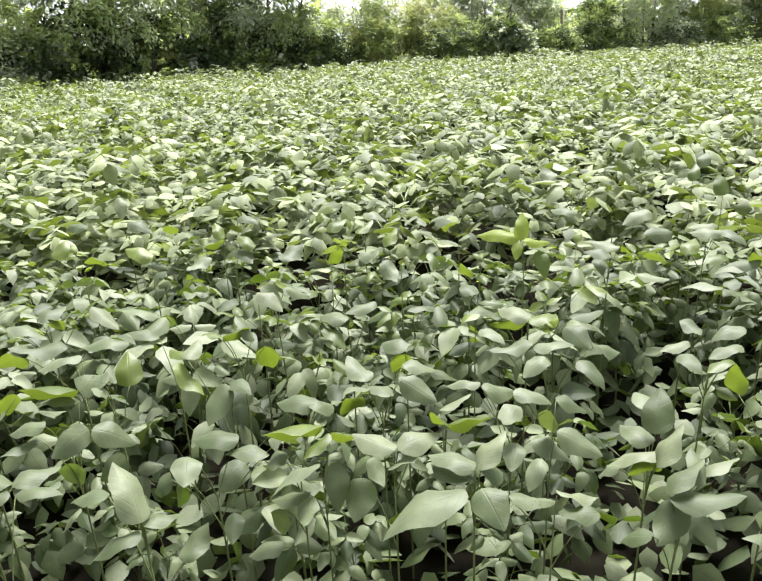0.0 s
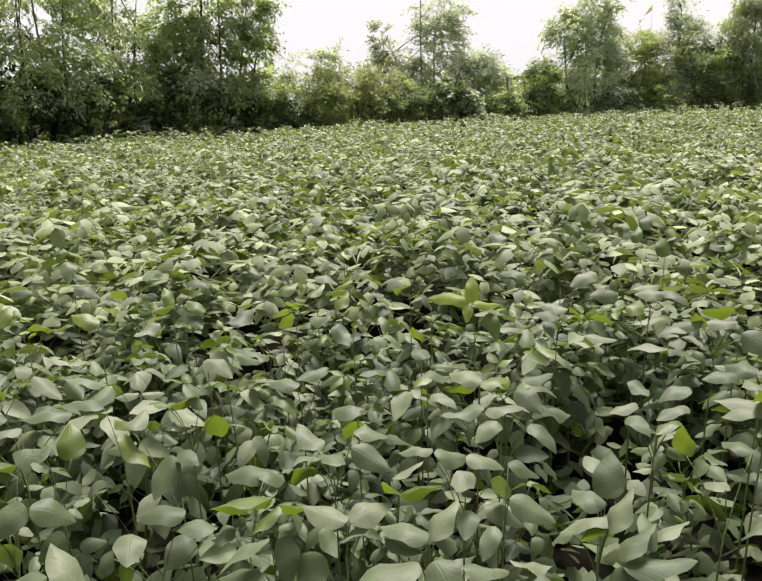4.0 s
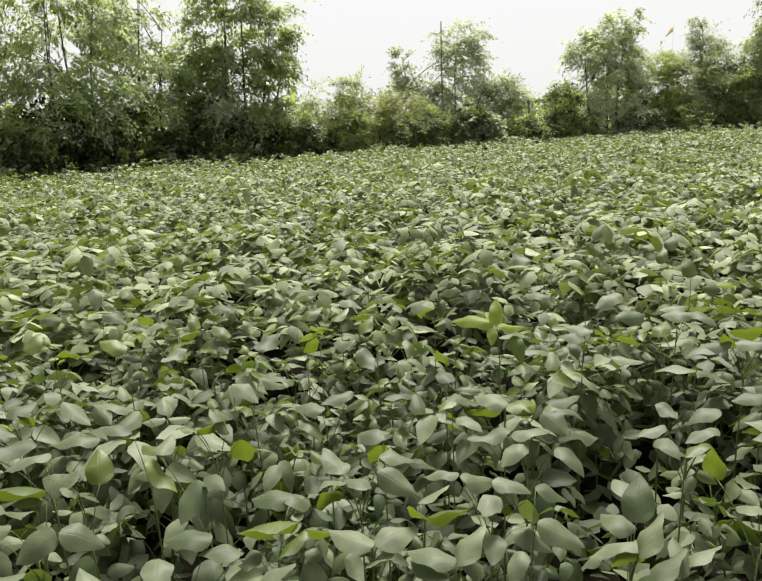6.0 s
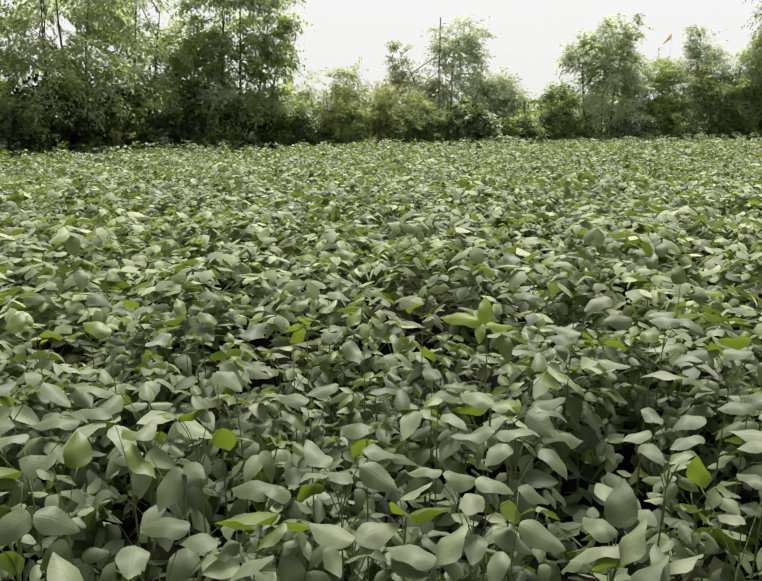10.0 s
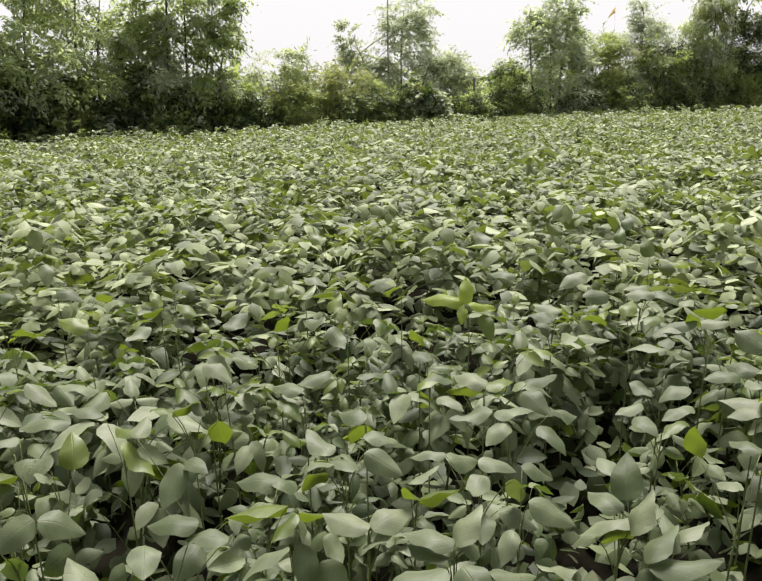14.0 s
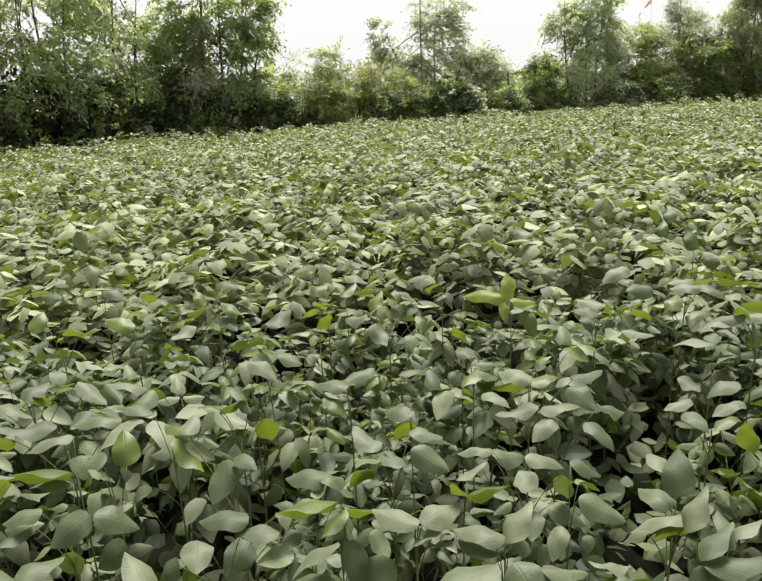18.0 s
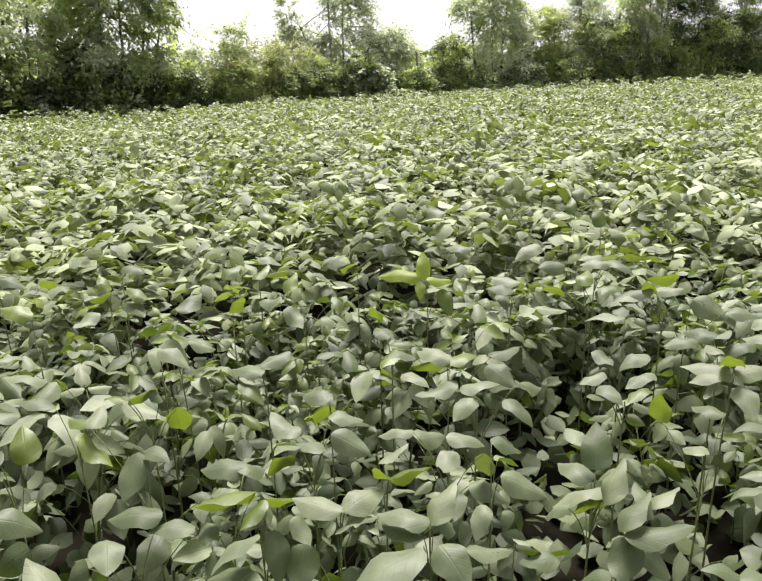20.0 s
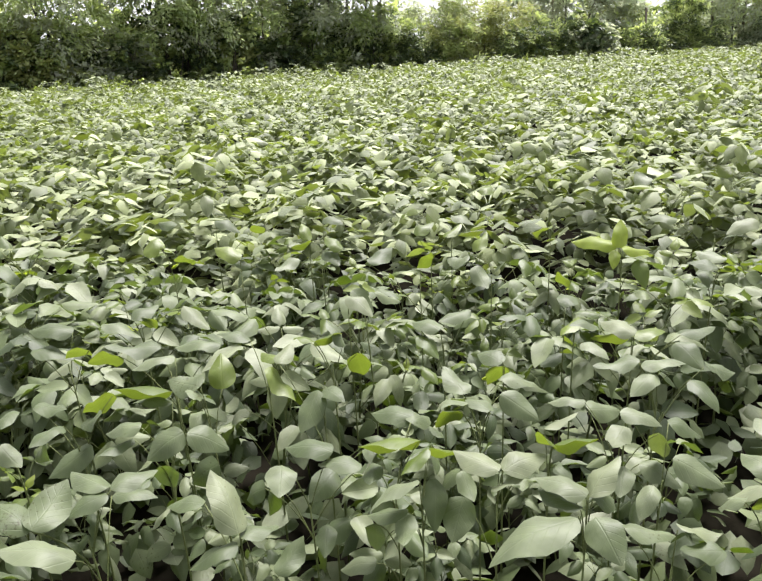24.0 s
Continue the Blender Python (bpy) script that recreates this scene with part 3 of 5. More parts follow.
tree("tree", "small slender tree with sparse pale leaves", 2.4, 29.4, [(0, 0, 4.6, 0.2), (-0.4, 0, 3.8, -1.3), (0.4, 0, 3.3, 1.0)], [(0.25, 0, 4.5, 0.85, 0.65, 34), (0.3, 0, 3.5, 1.1, 0.8, 42), (-1.75, 0, 3.8, 0.35, 0.6, 10), (-1.55, 0, 3.1, 0.5, 0.7, 16), (-1.2, 0, 2.6, 1.0, 0.8, 32), (0.3, 0, 2.5, 1.3, 0.8, 40), (1.8, 0, 2.6, 0.9, 0.75, 30), (-1.0, 0, 1.4, 1.2, 0.8, 34), (0.6, 0, 1.3, 1.3, 0.8, 34), (1.9, 0, 1.4, 1.1, 0.8, 30)], 70, 0.18, [T_SILVER, T_PALE, T_PALE], 20, droop=0.35, loose=0.6, limbs=14, thick=0.045)
shrub("dark shrub with layered pale leaf sprays", 3.2, 27.4, 1.7, 1.7, 80, 0.17, [T_DARK, T_PALE], 86, 22, T_FAR)
shrub("low dark green leafy shrub", 1.9, 27.2, 1.3, 1.9, 80, 0.15, [T_DARK, T_MID], 87, 22)
shrub("pale green shrub with airy twigs", 4.2, 29.9, 1.8, 3.3, 80, 0.14, [T_PALE, T_MID, T_GOLD], 88, 24)
shrub("low dark green leafy shrub", 4.7, 28.4, 1.5, 1.6, 90, 0.15, [T_DARK, T_MID], 89, 22)
shrub("green shrub with a pointed top", 6.5, 30.2, 1.5, 2.75, 90, 0.15, [T_MID, T_DARK], 90, 24)
shrub("low green hedge shrub", 5.7, 29.7, 1.3, 1.7, 80, 0.15, [T_MID, T_DARK], 91, 22)
shrub("low green hedge shrub with one arching spray", 7.3, 30.0, 1.4, 1.6, 80, 0.15, [T_MID, T_DARK], 92, 22)

# the right-hand thicket
tree("tree", "leafy tree with pale hanging leaves", 8.7, 31.7, [(0, 0, 4.6, 0.2), (-0.5, 0, 3.7, -0.4), (0.4, 0, 4.0, 0.2)], [(0.45, 0, 4.85, 0.8, 0.75, 30), (-0.5, 0, 3.9, 1.0, 0.9, 38), (0.4, 0, 3.4, 1.2, 1.0, 46), (0.2, 0, 2.4, 1.5, 1.0, 56), (0.1, 0, 1.3, 1.7, 0.9, 44)], 75, 0.20, [T_SILVER, T_PALE, T_SPRAY], 21, droop=0.35, loose=0.6)
shrub("yellow-green bushy hedge shrub", 10.8, 32.5, 2.1, 3.9, 130, 0.14, [T_GOLD, T_MID], 93, 40)
shrub("green bushy hedge shrub", 12.4, 33.0, 2.1, 4.0, 120, 0.15, [T_MID, T_PALE, T_GOLD], 94, 40)
shrub("dark thorny shrub at the field's edge", 9.6, 31.0, 1.7, 1.6, 90, 0.15, [T_DARK, T_PALE], 95, 22)
shrub("dark shrub at the field's edge", 11.6, 31.7, 1.9, 2.0, 90, 0.15, [T_DARK, T_MID], 96, 24)
tree("tree", "thin young tree with sparse pale leaves", 13.3, 33.6, [(0, 0, 4.8, -0.2)], [(-0.3, 0, 4.9, 0.35, 0.5, 9), (-0.05, 0, 4.3, 0.6, 0.6, 16), (0.2, 0, 3.7, 0.9, 0.8, 30), (0.3, 0, 2.4, 1.3, 0.9, 36)], 90, 0.15, [T_SILVER, T_PALE], 22)
shrub("dark green bushy shrub", 13.9, 32.7, 1.8, 3.3, 100, 0.15, [T_DARK, T_MID], 97, 30)
shrub("green shrub hung with creeper", 15.2, 33.2, 1.7, 3.6, 100, 0.15, [T_MID, T_PALE, T_DARK], 98, 30)
tree("tree", "tree draped with light green creeper", 16.1, 33.4, [(0, 0, 4.8, 0.1), (0.4, 0, 4.0, 0.3)], [(0, 0, 5.1, 0.75, 0.8, 34), (-0.3, -0.3, 4.0, 0.9, 1.0, 40), (-0.1, -0.3, 2.8, 1.0, 1.0, 40), (0, 0, 1.6, 1.2, 0.9, 34)], 120, 0.16, [T_GOLD, T_SPRAY, T_PALE], 23, droop=0.9)
tree("tree", "tall straight tree with pale bark and high crown", 17.6, 34.6, [(0, 0, 7.6, 0.0)], [(0, 0, 7.2, 1.8, 0.9, 34), (-0.7, 0, 6.2, 0.9, 0.5, 12), (0.8, 0, 5.6, 0.7, 0.5, 8)], 70, 0.16, [T_MID, T_DARK], 24, pale_bark, thick=0.09)
shrub("large rounded dark green thicket shrub", 18.4, 33.5, 2.5, 4.9, 210, 0.15, [T_DARK, T_DARK, T_MID], 99, 48)
shrub("large rounded dark green thicket shrub", 20.3, 33.8, 2.2, 3.6, 170, 0.15, [T_DARK, T_DARK, T_MID], 100, 40)
shrub("light green grassy bush at the field's edge", 18.0, 32.8, 1.5, 1.7, 90, 0.22, [T_GOLD, T_MID], 101, 22, T_SLIM, -0.9)
tree("tree", "leaning tree with pale trunk and spreading crown", 21.6, 34.4, [(0, 0, 6.4, -1.0)], [(-1.2, 0, 6.5, 1.5, 0.8, 26), (0.2, 0, 5.4, 1.0, 0.6, 14)], 80, 0.15, [T_DARK, T_MID], 25, pale_bark, thick=0.1)
FLAT = "wide spreading tree with flat feathery leaf layers"
tree("tree", FLAT, 23.0, 34.2, [(0, 0, 5.2, 0.3), (0.3, 0, 4.4, -1.0)], [(-0.4, 0, 5.4, 2.0, 0.6, 80), (0.2, 0, 4.3, 2.2, 0.5, 80), (-0.1, 0, 3.3, 2.0, 0.6, 70), (0.6, 0, 6.5, 1.8, 0.8, 70), (0.2, 0, 2.2, 1.9, 0.8, 60)], 120, 0.14, [T_DARK, T_MID, T_DARK, T_MID], 26, thick=0.1, flat=0.5)
tree("tree", FLAT, 26.2, 34.8, [(0, 0, 5.2, 0.3)], [(-0.6, 0, 6.6, 2.0, 0.7, 60), (-0.6, 0, 5.6, 2.0, 0.7, 70), (0.2, 0, 4.4, 2.2, 0.7, 70), (-0.3, 0, 3.0, 2.0, 0.9, 46), (0, 0, 1.8, 1.8, 0.9, 36)], 110, 0.14, [T_DARK, T_MID], 27, thick=0.1, flat=0.5)
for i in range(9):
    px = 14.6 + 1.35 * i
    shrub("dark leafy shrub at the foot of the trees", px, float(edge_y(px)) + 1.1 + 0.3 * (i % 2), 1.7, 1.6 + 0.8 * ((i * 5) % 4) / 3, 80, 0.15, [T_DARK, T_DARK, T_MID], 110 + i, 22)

# low woods behind the hedge
rb = np.random.default_rng(5)
far = []
for i in range(620):
    px = rb.uniform(-24, 34)
    far.append((px, float(edge_y(px)) + rb.uniform(4.5, 9), rb.uniform(0.1, 1.0 + (1.6 if px < -5 or px > 8 else 1.4)) , rb.uniform(0.4, 0.8)))
woods = new("distant_woods", crown_mesh("distant_woods", far, 60, 0.3, [T_DARK, T_MID], 0.2, T_FAR, 6))
tagged(woods, "low dark green woods behind the hedge", "woods", kind="stuff")

# poles and flag
pole = new("bamboo_pole", mesh_of("bamboo_pole", *tube([(0, 0, -0.05), (0.02, 0, 1.5), (0.0, 0, 3.2), (0.03, 0, 5.1)], [0.035, 0.033, 0.03, 0.024], 8), [bamboo]))
pole.location = (1.95, 29.0, 0)
tagged(pole, "tall thin weathered bamboo pole standing among the shrubs", "pole")
post = new("fence_post", mesh_of("fence_post", *tube([(0, 0, -0.05), (0.01, 0, 1.1), (0, 0, 2.2)], [0.055, 0.05, 0.045], 7), [bark]))
post.location = (5.15, 29.2, 0)
tagged(post, "short dark wooden post in the hedge", "post")
flag = tagged(new("flag"), "small orange pennant on a thin bamboo stick", "flag")
flag.location = (12.4, 34.9, 0)
part("stick", mesh_of("stick", *tube([(0, 0, -0.05), (0.03, 0, 2.6), (0.02, 0, 5.2)], [0.010, 0.006, 0.003], 6), [bamboo]), flag)
fv = []
for i in range(7):
    s = i / 6
    for t in (0, 1):
        fv.append((0.02 - 0.34 * s, 0.04 * math.sin(6 * s) + 0.006, 5.18 - 0.46 * s - t * 0.26 * (1 - 0.9 * s)))
part("cloth", mesh_of("cloth", fv, sum([[2 * i, 2 * i + 1, 2 * i + 3, 2 * i + 2] for i in range(6)], []), [4] * 6, [cloth]), flag, "faded orange cloth pennant").modifiers.new("thick", "SOLIDIFY").thickness = 0.003

# ---- the nearest soybean plants, each a thing of its own ----
rp = np.random.default_rng(23)


def leaflet_form(template, curl, fold, wave, seed):
    """A leaflet of unit length, with its midrib fold, arched halves, drooping tip and a wavy edge."""
    xy = template[0]
    x, y = xy[:, 0].copy(), xy[:, 1]
    z = -curl * y ** 2 - 0.60 * fold * np.abs(x) - 2.2 * fold * x ** 2 + 1.5 * wave * np.sin(9 * y + seed + 2 * np.sign(x)) * np.abs(x) * 2 + 0.6 * wave * np.sin(5 * y + 2 * seed)
    x = x + 0.05 * math.sin(seed) * y ** 2
    return np.stack([x, y, z], -1)


def leaflet_mesh(mat, curl, fold, wave, seed):
    return mesh_of("leaflet", leaflet_form(T_NEAR, curl, fold, wave, seed), T_NEAR[1], T_NEAR[2], [mat], T_NEAR[3])


SHAPES = ((0.28, 0.28, 0.07), (0.36, 0.36, 0.06), (0.50, 0.20, 0.06), (0.12, 0.55, 0.06), (0.30, 0.24, 0.10), (0.50, 0.40, 0.05), (0.06, 0.30, 0.08), (0.30, -0.18, 0.06), (0.15, -0.30, 0.05), (0.60, 0.10, 0.06))
ROUGH_FORM = [leaflet_form(T_HALF, *s, i) for i, s in enumerate(SHAPES)]
OLD_LEAF = [leaflet_mesh(leaf_old, *s, i) for i, s in enumerate(SHAPES)]
UPPER_LIT_LEAF = [leaflet_mesh(leaf_upper_lit, *s, i) for i, s in enumerate(SHAPES)]
NEW_AND_BACKLIT_LEAF = [leaflet_mesh(leaf_new_and_backlit, *s, i) for i, s in enumerate(SHAPES)]
PALE_LEAF = [leaflet_mesh(leaf_pale, *s, i) for i, s in enumerate(SHAPES)]
SHOOT_LEAF = [leaflet_mesh(leaf_shoot, *s, i) for i, s in enumerate(SHAPES)]


def leaf_pose(base, yaw, pitch, roll, size):
    return Matrix.Translation(base) @ Euler((0, 0, yaw)).to_matrix().to_4x4() @ Euler((pitch, 0, 0)).to_matrix().to_4x4() @ Euler((0, roll, 0)).to_matrix().to_4x4() @ Matrix.Scale(size, 4)


def petiole_mesh(a, b):
    s = np.linspace(0, 1, 5)[:, None]
    way = np.asarray(a) + (np.asarray(b) - np.asarray(a)) * s + np.array([0, 0, 0.02]) * np.sin(math.pi * s)
    return tube(way, 0.0013 * (1.15 - 0.4 * s[:, 0]), 5)


def trifoliate(r, node, turn, long, steep, tilt, size):
    """The stalk's tip and the poses of the three leaflets that fan out from it, tilted as one."""
    tip = node + long * np.array([-math.sin(turn) * math.cos(steep), math.cos(turn) * math.cos(steep), math.sin(steep)])
    whole = Matrix.Translation(tip) @ Euler((0, 0, turn)).to_matrix().to_4x4() @ Euler((tilt, r.normal(0, 0.18), 0)).to_matrix().to_4x4()
    poses = []
    for side in (0.0, 1.3, -1.3):
        yaw = side + r.normal(0, 0.18)
        stem = 0.022 if side == 0 else 0.004
        base = (-math.sin(yaw) * stem, math.cos(yaw) * stem, 0)
        poses.append(whole @ leaf_pose(base, yaw, r.normal(-0.02, 0.20), r.normal(0, 0.22), size * (1.06 if side == 0 else 0.95) * r.normal(1, 0.05)))
    return tip, poses


def soybean_plant(label, detail, r, young=0.0, count=13):
    """A plant about 0.72 m tall: stem, and leaves of three leaflets on long stalks, flat in the light and hanging lower down."""
    root = tagged(new("soybean_plant"), label, "soybean plant", "soybean plants in the field")
    h = r.uniform(0.50, 0.56)
    s = np.linspace(0, 1, 6)
    bend = r.uniform(-0.05, 0.05, 2)
    way = np.stack([bend[0] * s ** 2, bend[1] * s ** 2, h * s - 0.02 * (s == 0)], -1)
    part("stem", mesh_of("stem", *tube(way, 0.0045 * (1.2 - 0.7 * s), 6), [stalk]), root)
    turn = r.uniform(0, 6.28)
    for i in range(count):
        k = i / (count - 1)
        node = np.array([bend[0], bend[1], 0]) * k ** 2 + [0, 0, 0.10 + (h - 0.10) * k ** 0.7]
        turn += 2.4 + r.normal(0, 0.35)
        steep, long = r.uniform(0.6, 1.15), r.uniform(0.13, 0.23) * (1.05 - 0.25 * k)
        fresh = k > 0.7 and r.random() < young
        tilt = r.normal(0.45, 0.3) if fresh else r.normal(-0.55, 0.25) if k < 0.35 else r.normal(0.5, 0.2) if r.random() < 0.08 else r.normal(-0.12, 0.24)
        size = (0.070 if fresh else 0.098) * np.clip(r.normal(1, 0.14), 0.7, 1.35)
        tip, poses = trifoliate(r, node, turn, long, steep, tilt, size)
        if detail and k > 0.3:
            stalk_ob = part("petiole", mesh_of("petiole", *petiole_mesh(node, tip), [stalk]), root)
            for m in poses:
                part("leaflet", (NEW_AND_BACKLIT_LEAF if fresh else OLD_LEAF)[int(r.integers(0, len(SHAPES)))], stalk_ob, m=m)
        else:
            blades = []
            for m in poses:
                mm = np.array(m)
                blades.append((ROUGH_FORM[int(r.integers(0, len(SHAPES)))] @ mm[:3, :3].T + mm[:3, 3], T_HALF[1], T_HALF[2]))
            stem_piece = petiole_mesh(node, tip)
            v, lo, to = joined(blades + [stem_piece])
            flat = np.concatenate([np.tile(T_HALF[3], (3, 1)), np.zeros((len(stem_piece[0]), 2))])
            slot = np.r_[np.zeros(3 * len(T_HALF[2]), int), np.ones(len(stem_piece[2]), int)]
            part("leaf", mesh_of("leaf", v, lo, to, [leaf_new_and_backlit if fresh else leaf_old, stalk], flat, slot), root)
    if young and r.random() < 0.8:
        for j in range(2):
            m = leaf_pose((bend[0], bend[1], h + 0.01), r.uniform(0, 6.28), r.uniform(0.5, 1.2), r.normal(0, 0.2), r.uniform(0.04, 0.06))
            part("shoot_leaf", SHOOT_LEAF[j], root, "small yellow-green shoot leaf", m)
    return root


PLAIN = "leafy soybean plant with dull grey-green three-part leaves"
FRESH = "soybean plant with bright yellow-green young top leaves"
close = [soybean_plant(PLAIN if i < 7 else FRESH, True, np.random.default_rng(300 + i), 0.0 if i < 7 else 1.0, 13) for i in range(10)]
beyond = [soybean_plant(PLAIN if i < 7 else FRESH, False, np.random.default_rng(400 + i), 0.0 if i < 7 else 1.0, 13) for i in range(10)]
TAKEN = []


def placed_plant(label, foot, blades):
    """A plant at a known spot; blades: base x, y, z, yaw, pitch, roll, length, tone (0 mature with dark end lifted, 1
    young and backlit undersides, 2 pale, 3 bright shoot), shape, width.
    """
    root = tagged(new("soybean_plant"), label, "soybean plant", "soybean plants in the field")
    root.location = (foot[0], foot[1], 0)
    top = np.mean([b[:3] for b in blades], 0) - [foot[0], foot[1], 0.06]
    s = np.linspace(0, 1, 6)[:, None]
    way = np.array([0, 0, -0.02]) * (1 - s) + top * s * [1, 1, 1] - np.array([top[0], top[1], 0]) * s * (1 - s)
    part("stem", mesh_of("stem", *tube(way, 0.0030 * (1.2 - 0.6 * s[:, 0]), 6), [stalk]), root)
    for x, y, z, yaw, pitch, roll, size, tone, shape, width in blades:
        base = np.array([x - foot[0], y - foot[1], z])
        TAKEN.append((x - 0.5 * size * math.sin(yaw), y + 0.5 * size * math.cos(yaw)))
        far = math.hypot(base[0] - top[0], base[1] - top[1])
        k = float(np.clip((z - 0.09 - 0.6 * far) / top[2], 0.2, 1))
        holder = part("petiole", mesh_of("petiole", *petiole_mesh(top * [k * k, k * k, k], base), [stalk]), root)
        part("leaflet", (UPPER_LIT_LEAF, NEW_AND_BACKLIT_LEAF, PALE_LEAF, SHOOT_LEAF)[tone][shape], holder, m=leaf_pose(base, yaw, pitch, roll, size) @ Matrix.Diagonal((width, 1, 1, 1)))
    return root


placed_plant("soybean plant with large pale grey-green spread leaves", (-0.526, 1.219), [(-0.516, 1.142, 0.72, 0.69, 0.71, 0.3, 0.131, 2, 6, 0.91), (-0.513, 1.142, 0.71, -0.60, 0.07, -0.0, 0.083, 0, 0, 0.94), (-0.518, 1.136, 0.70, 1.98, -0.03, -0.0, 0.088, 0, 0, 1.03), (-0.466, 1.185, 0.60, -0.63, 0.83, 0.2, 0.081, 0, 4, 1.08), (-0.619, 1.242, 0.71, 1.43, 0.11, -0.1, 0.087, 0, 2, 0.96)])
placed_plant("soybean plant with broad grey-green three-part leaves", (-0.831, 1.234), [(-0.802, 1.225, 0.74, 1.11, 0.36, 0.1, 0.106, 0, 1, 1.00), (-0.794, 1.226, 0.74, -0.62, 0.25, 0.1, 0.097, 0, 0, 0.98), (-0.794, 1.214, 0.74, 2.35, 0.07, -0.2, 0.078, 0, 2, 1.08), (-0.854, 1.324, 0.66, -1.37, 0.31, 0.1, 0.085, 0, 2, 0.99), (-0.892, 1.115, 0.72, -0.31, 0.61, 0.4, 0.112, 0, 4, 1.19), (-0.895, 1.114, 0.72, 1.15, 0.51, -0.0, 0.111, 0, 0, 1.01), (-0.787, 1.069, 0.70, 1.76, 0.55, -0.0, 0.129, 0, 0, 1.01)])
placed_plant("soybean plant with broad grey-green three-part leaves", (-1.052, 1.601), [(-1.016, 1.545, 0.64, 2.38, -0.18, -0.4, 0.111, 0, 1, 1.07), (-0.980, 1.541, 0.72, 1.29, -0.20, -0.5, 0.085, 0, 4, 1.06), (-0.984, 1.615, 0.74, 1.39, -0.36, 0.8, 0.090, 1, 4, 1.09), (-1.024, 1.459, 0.74, 2.81, 0.25, -0.0, 0.089, 0, 0, 1.02), (-1.154, 1.565, 0.73, -1.81, 0.32, 0.1, 0.087, 0, 4, 1.01), (-1.154, 1.582, 0.62, 1.53, -0.60, -0.9, 0.082, 0, 4, 1.17)])
placed_plant("soybean plant with broad grey-green three-part leaves", (-1.214, 1.579), [(-1.231, 1.512, 0.65, -2.11, -0.09, 0.1, 0.084, 0, 4, 1.09), (-1.198, 1.545, 0.73, -2.94, 0.25, 0.1, 0.081, 0, 0, 0.99)])
placed_plant("soybean plant with broad grey-green three-part leaves", (-0.802, 1.531), [(-0.874, 1.482, 0.70, 2.57, 0.31, 0.1, 0.086, 0, 1, 1.01), (-0.844, 1.466, 0.74, 1.55, 0.03, -0.3, 0.091, 0, 0, 0.98), (-0.799, 1.441, 0.66, 0.08, -0.75, -0.2, 0.092, 0, 0, 1.07), (-0.841, 1.630, 0.72, 1.58, 0.37, -0.0, 0.095, 0, 2, 1.01), (-0.731, 1.434, 0.75, 2.22, -0.30, -0.6, 0.092, 0, 0, 1.26), (-0.722, 1.430, 0.75, -1.39, -0.29, 0.5, 0.095, 0, 0, 1.15)])
placed_plant("soybean plant with broad grey-green three-part leaves", (-0.740, 1.656), [(-0.699, 1.525, 0.62, 1.80, -0.46, -0.8, 0.089, 0, 0, 1.30), (-0.756, 1.605, 0.77, 1.24, 0.26, -0.5, 0.102, 0, 4, 1.19), (-0.779, 1.625, 0.76, -2.57, 0.37, -0.6, 0.080, 0, 1, 0.91), (-0.727, 1.669, 0.74, 0.29, 0.77, -0.0, 0.099, 1, 6, 1.14)])
placed_plant("soybean plant with a bright yellow-green leafy top", (-0.875, 1.779), [(-0.846, 1.649, 0.74, 1.99, 0.37, 0.7, 0.134, 1, 3, 0.88), (-0.903, 1.808, 0.76, 2.07, 0.16, -0.0, 0.108, 0, 0, 1.07)])
placed_plant("soybean plant with broad grey-green three-part leaves", (-0.940, 1.898), [(-0.963, 1.855, 0.76, 1.93, 0.47, -0.1, 0.140, 0, 4, 0.93), (-1.061, 1.824, 0.75, 1.26, -0.04, 0.9, 0.103, 1, 0, 1.13), (-0.796, 1.865, 0.77, 1.71, 0.29, -0.1, 0.121, 0, 0, 0.99)])
placed_plant("soybean plant with broad grey-green three-part leaves", (-1.261, 1.939), [(-1.162, 1.846, 0.76, 1.11, -0.01, 0.7, 0.086, 1, 2, 1.17), (-1.263, 1.943, 0.77, 1.76, 0.36, -0.3, 0.123, 0, 0, 1.10), (-1.357, 1.878, 0.74, -1.40, 0.02, 0.1, 0.110, 0, 0, 1.09)])
placed_plant("soybean plant with large pale grey-green spread leaves", (-1.117, 2.118), [(-1.128, 2.046, 0.77, -0.41, 0.44, 0.2, 0.102, 0, 0, 1.06), (-1.136, 2.104, 0.74, -1.88, 0.51, -0.9, 0.094, 1, 1, 1.20), (-1.209, 2.011, 0.77, -1.61, -0.00, -0.0, 0.117, 0, 0, 0.98), (-0.997, 2.113, 0.79, -1.97, -0.18, -0.0, 0.110, 2, 1, 1.01)])
placed_plant("soybean plant with a bright yellow-green leafy top", (-0.667, 1.886), [(-0.729, 1.909, 0.77, 1.40, 0.46, -0.1, 0.099, 0, 2, 0.94), (-0.623, 1.812, 0.75, 0.85, 0.31, -0.0, 0.087, 1, 1, 0.98), (-0.649, 1.788, 0.74, -2.13, -0.27, -0.2, 0.113, 1, 4, 0.93)])
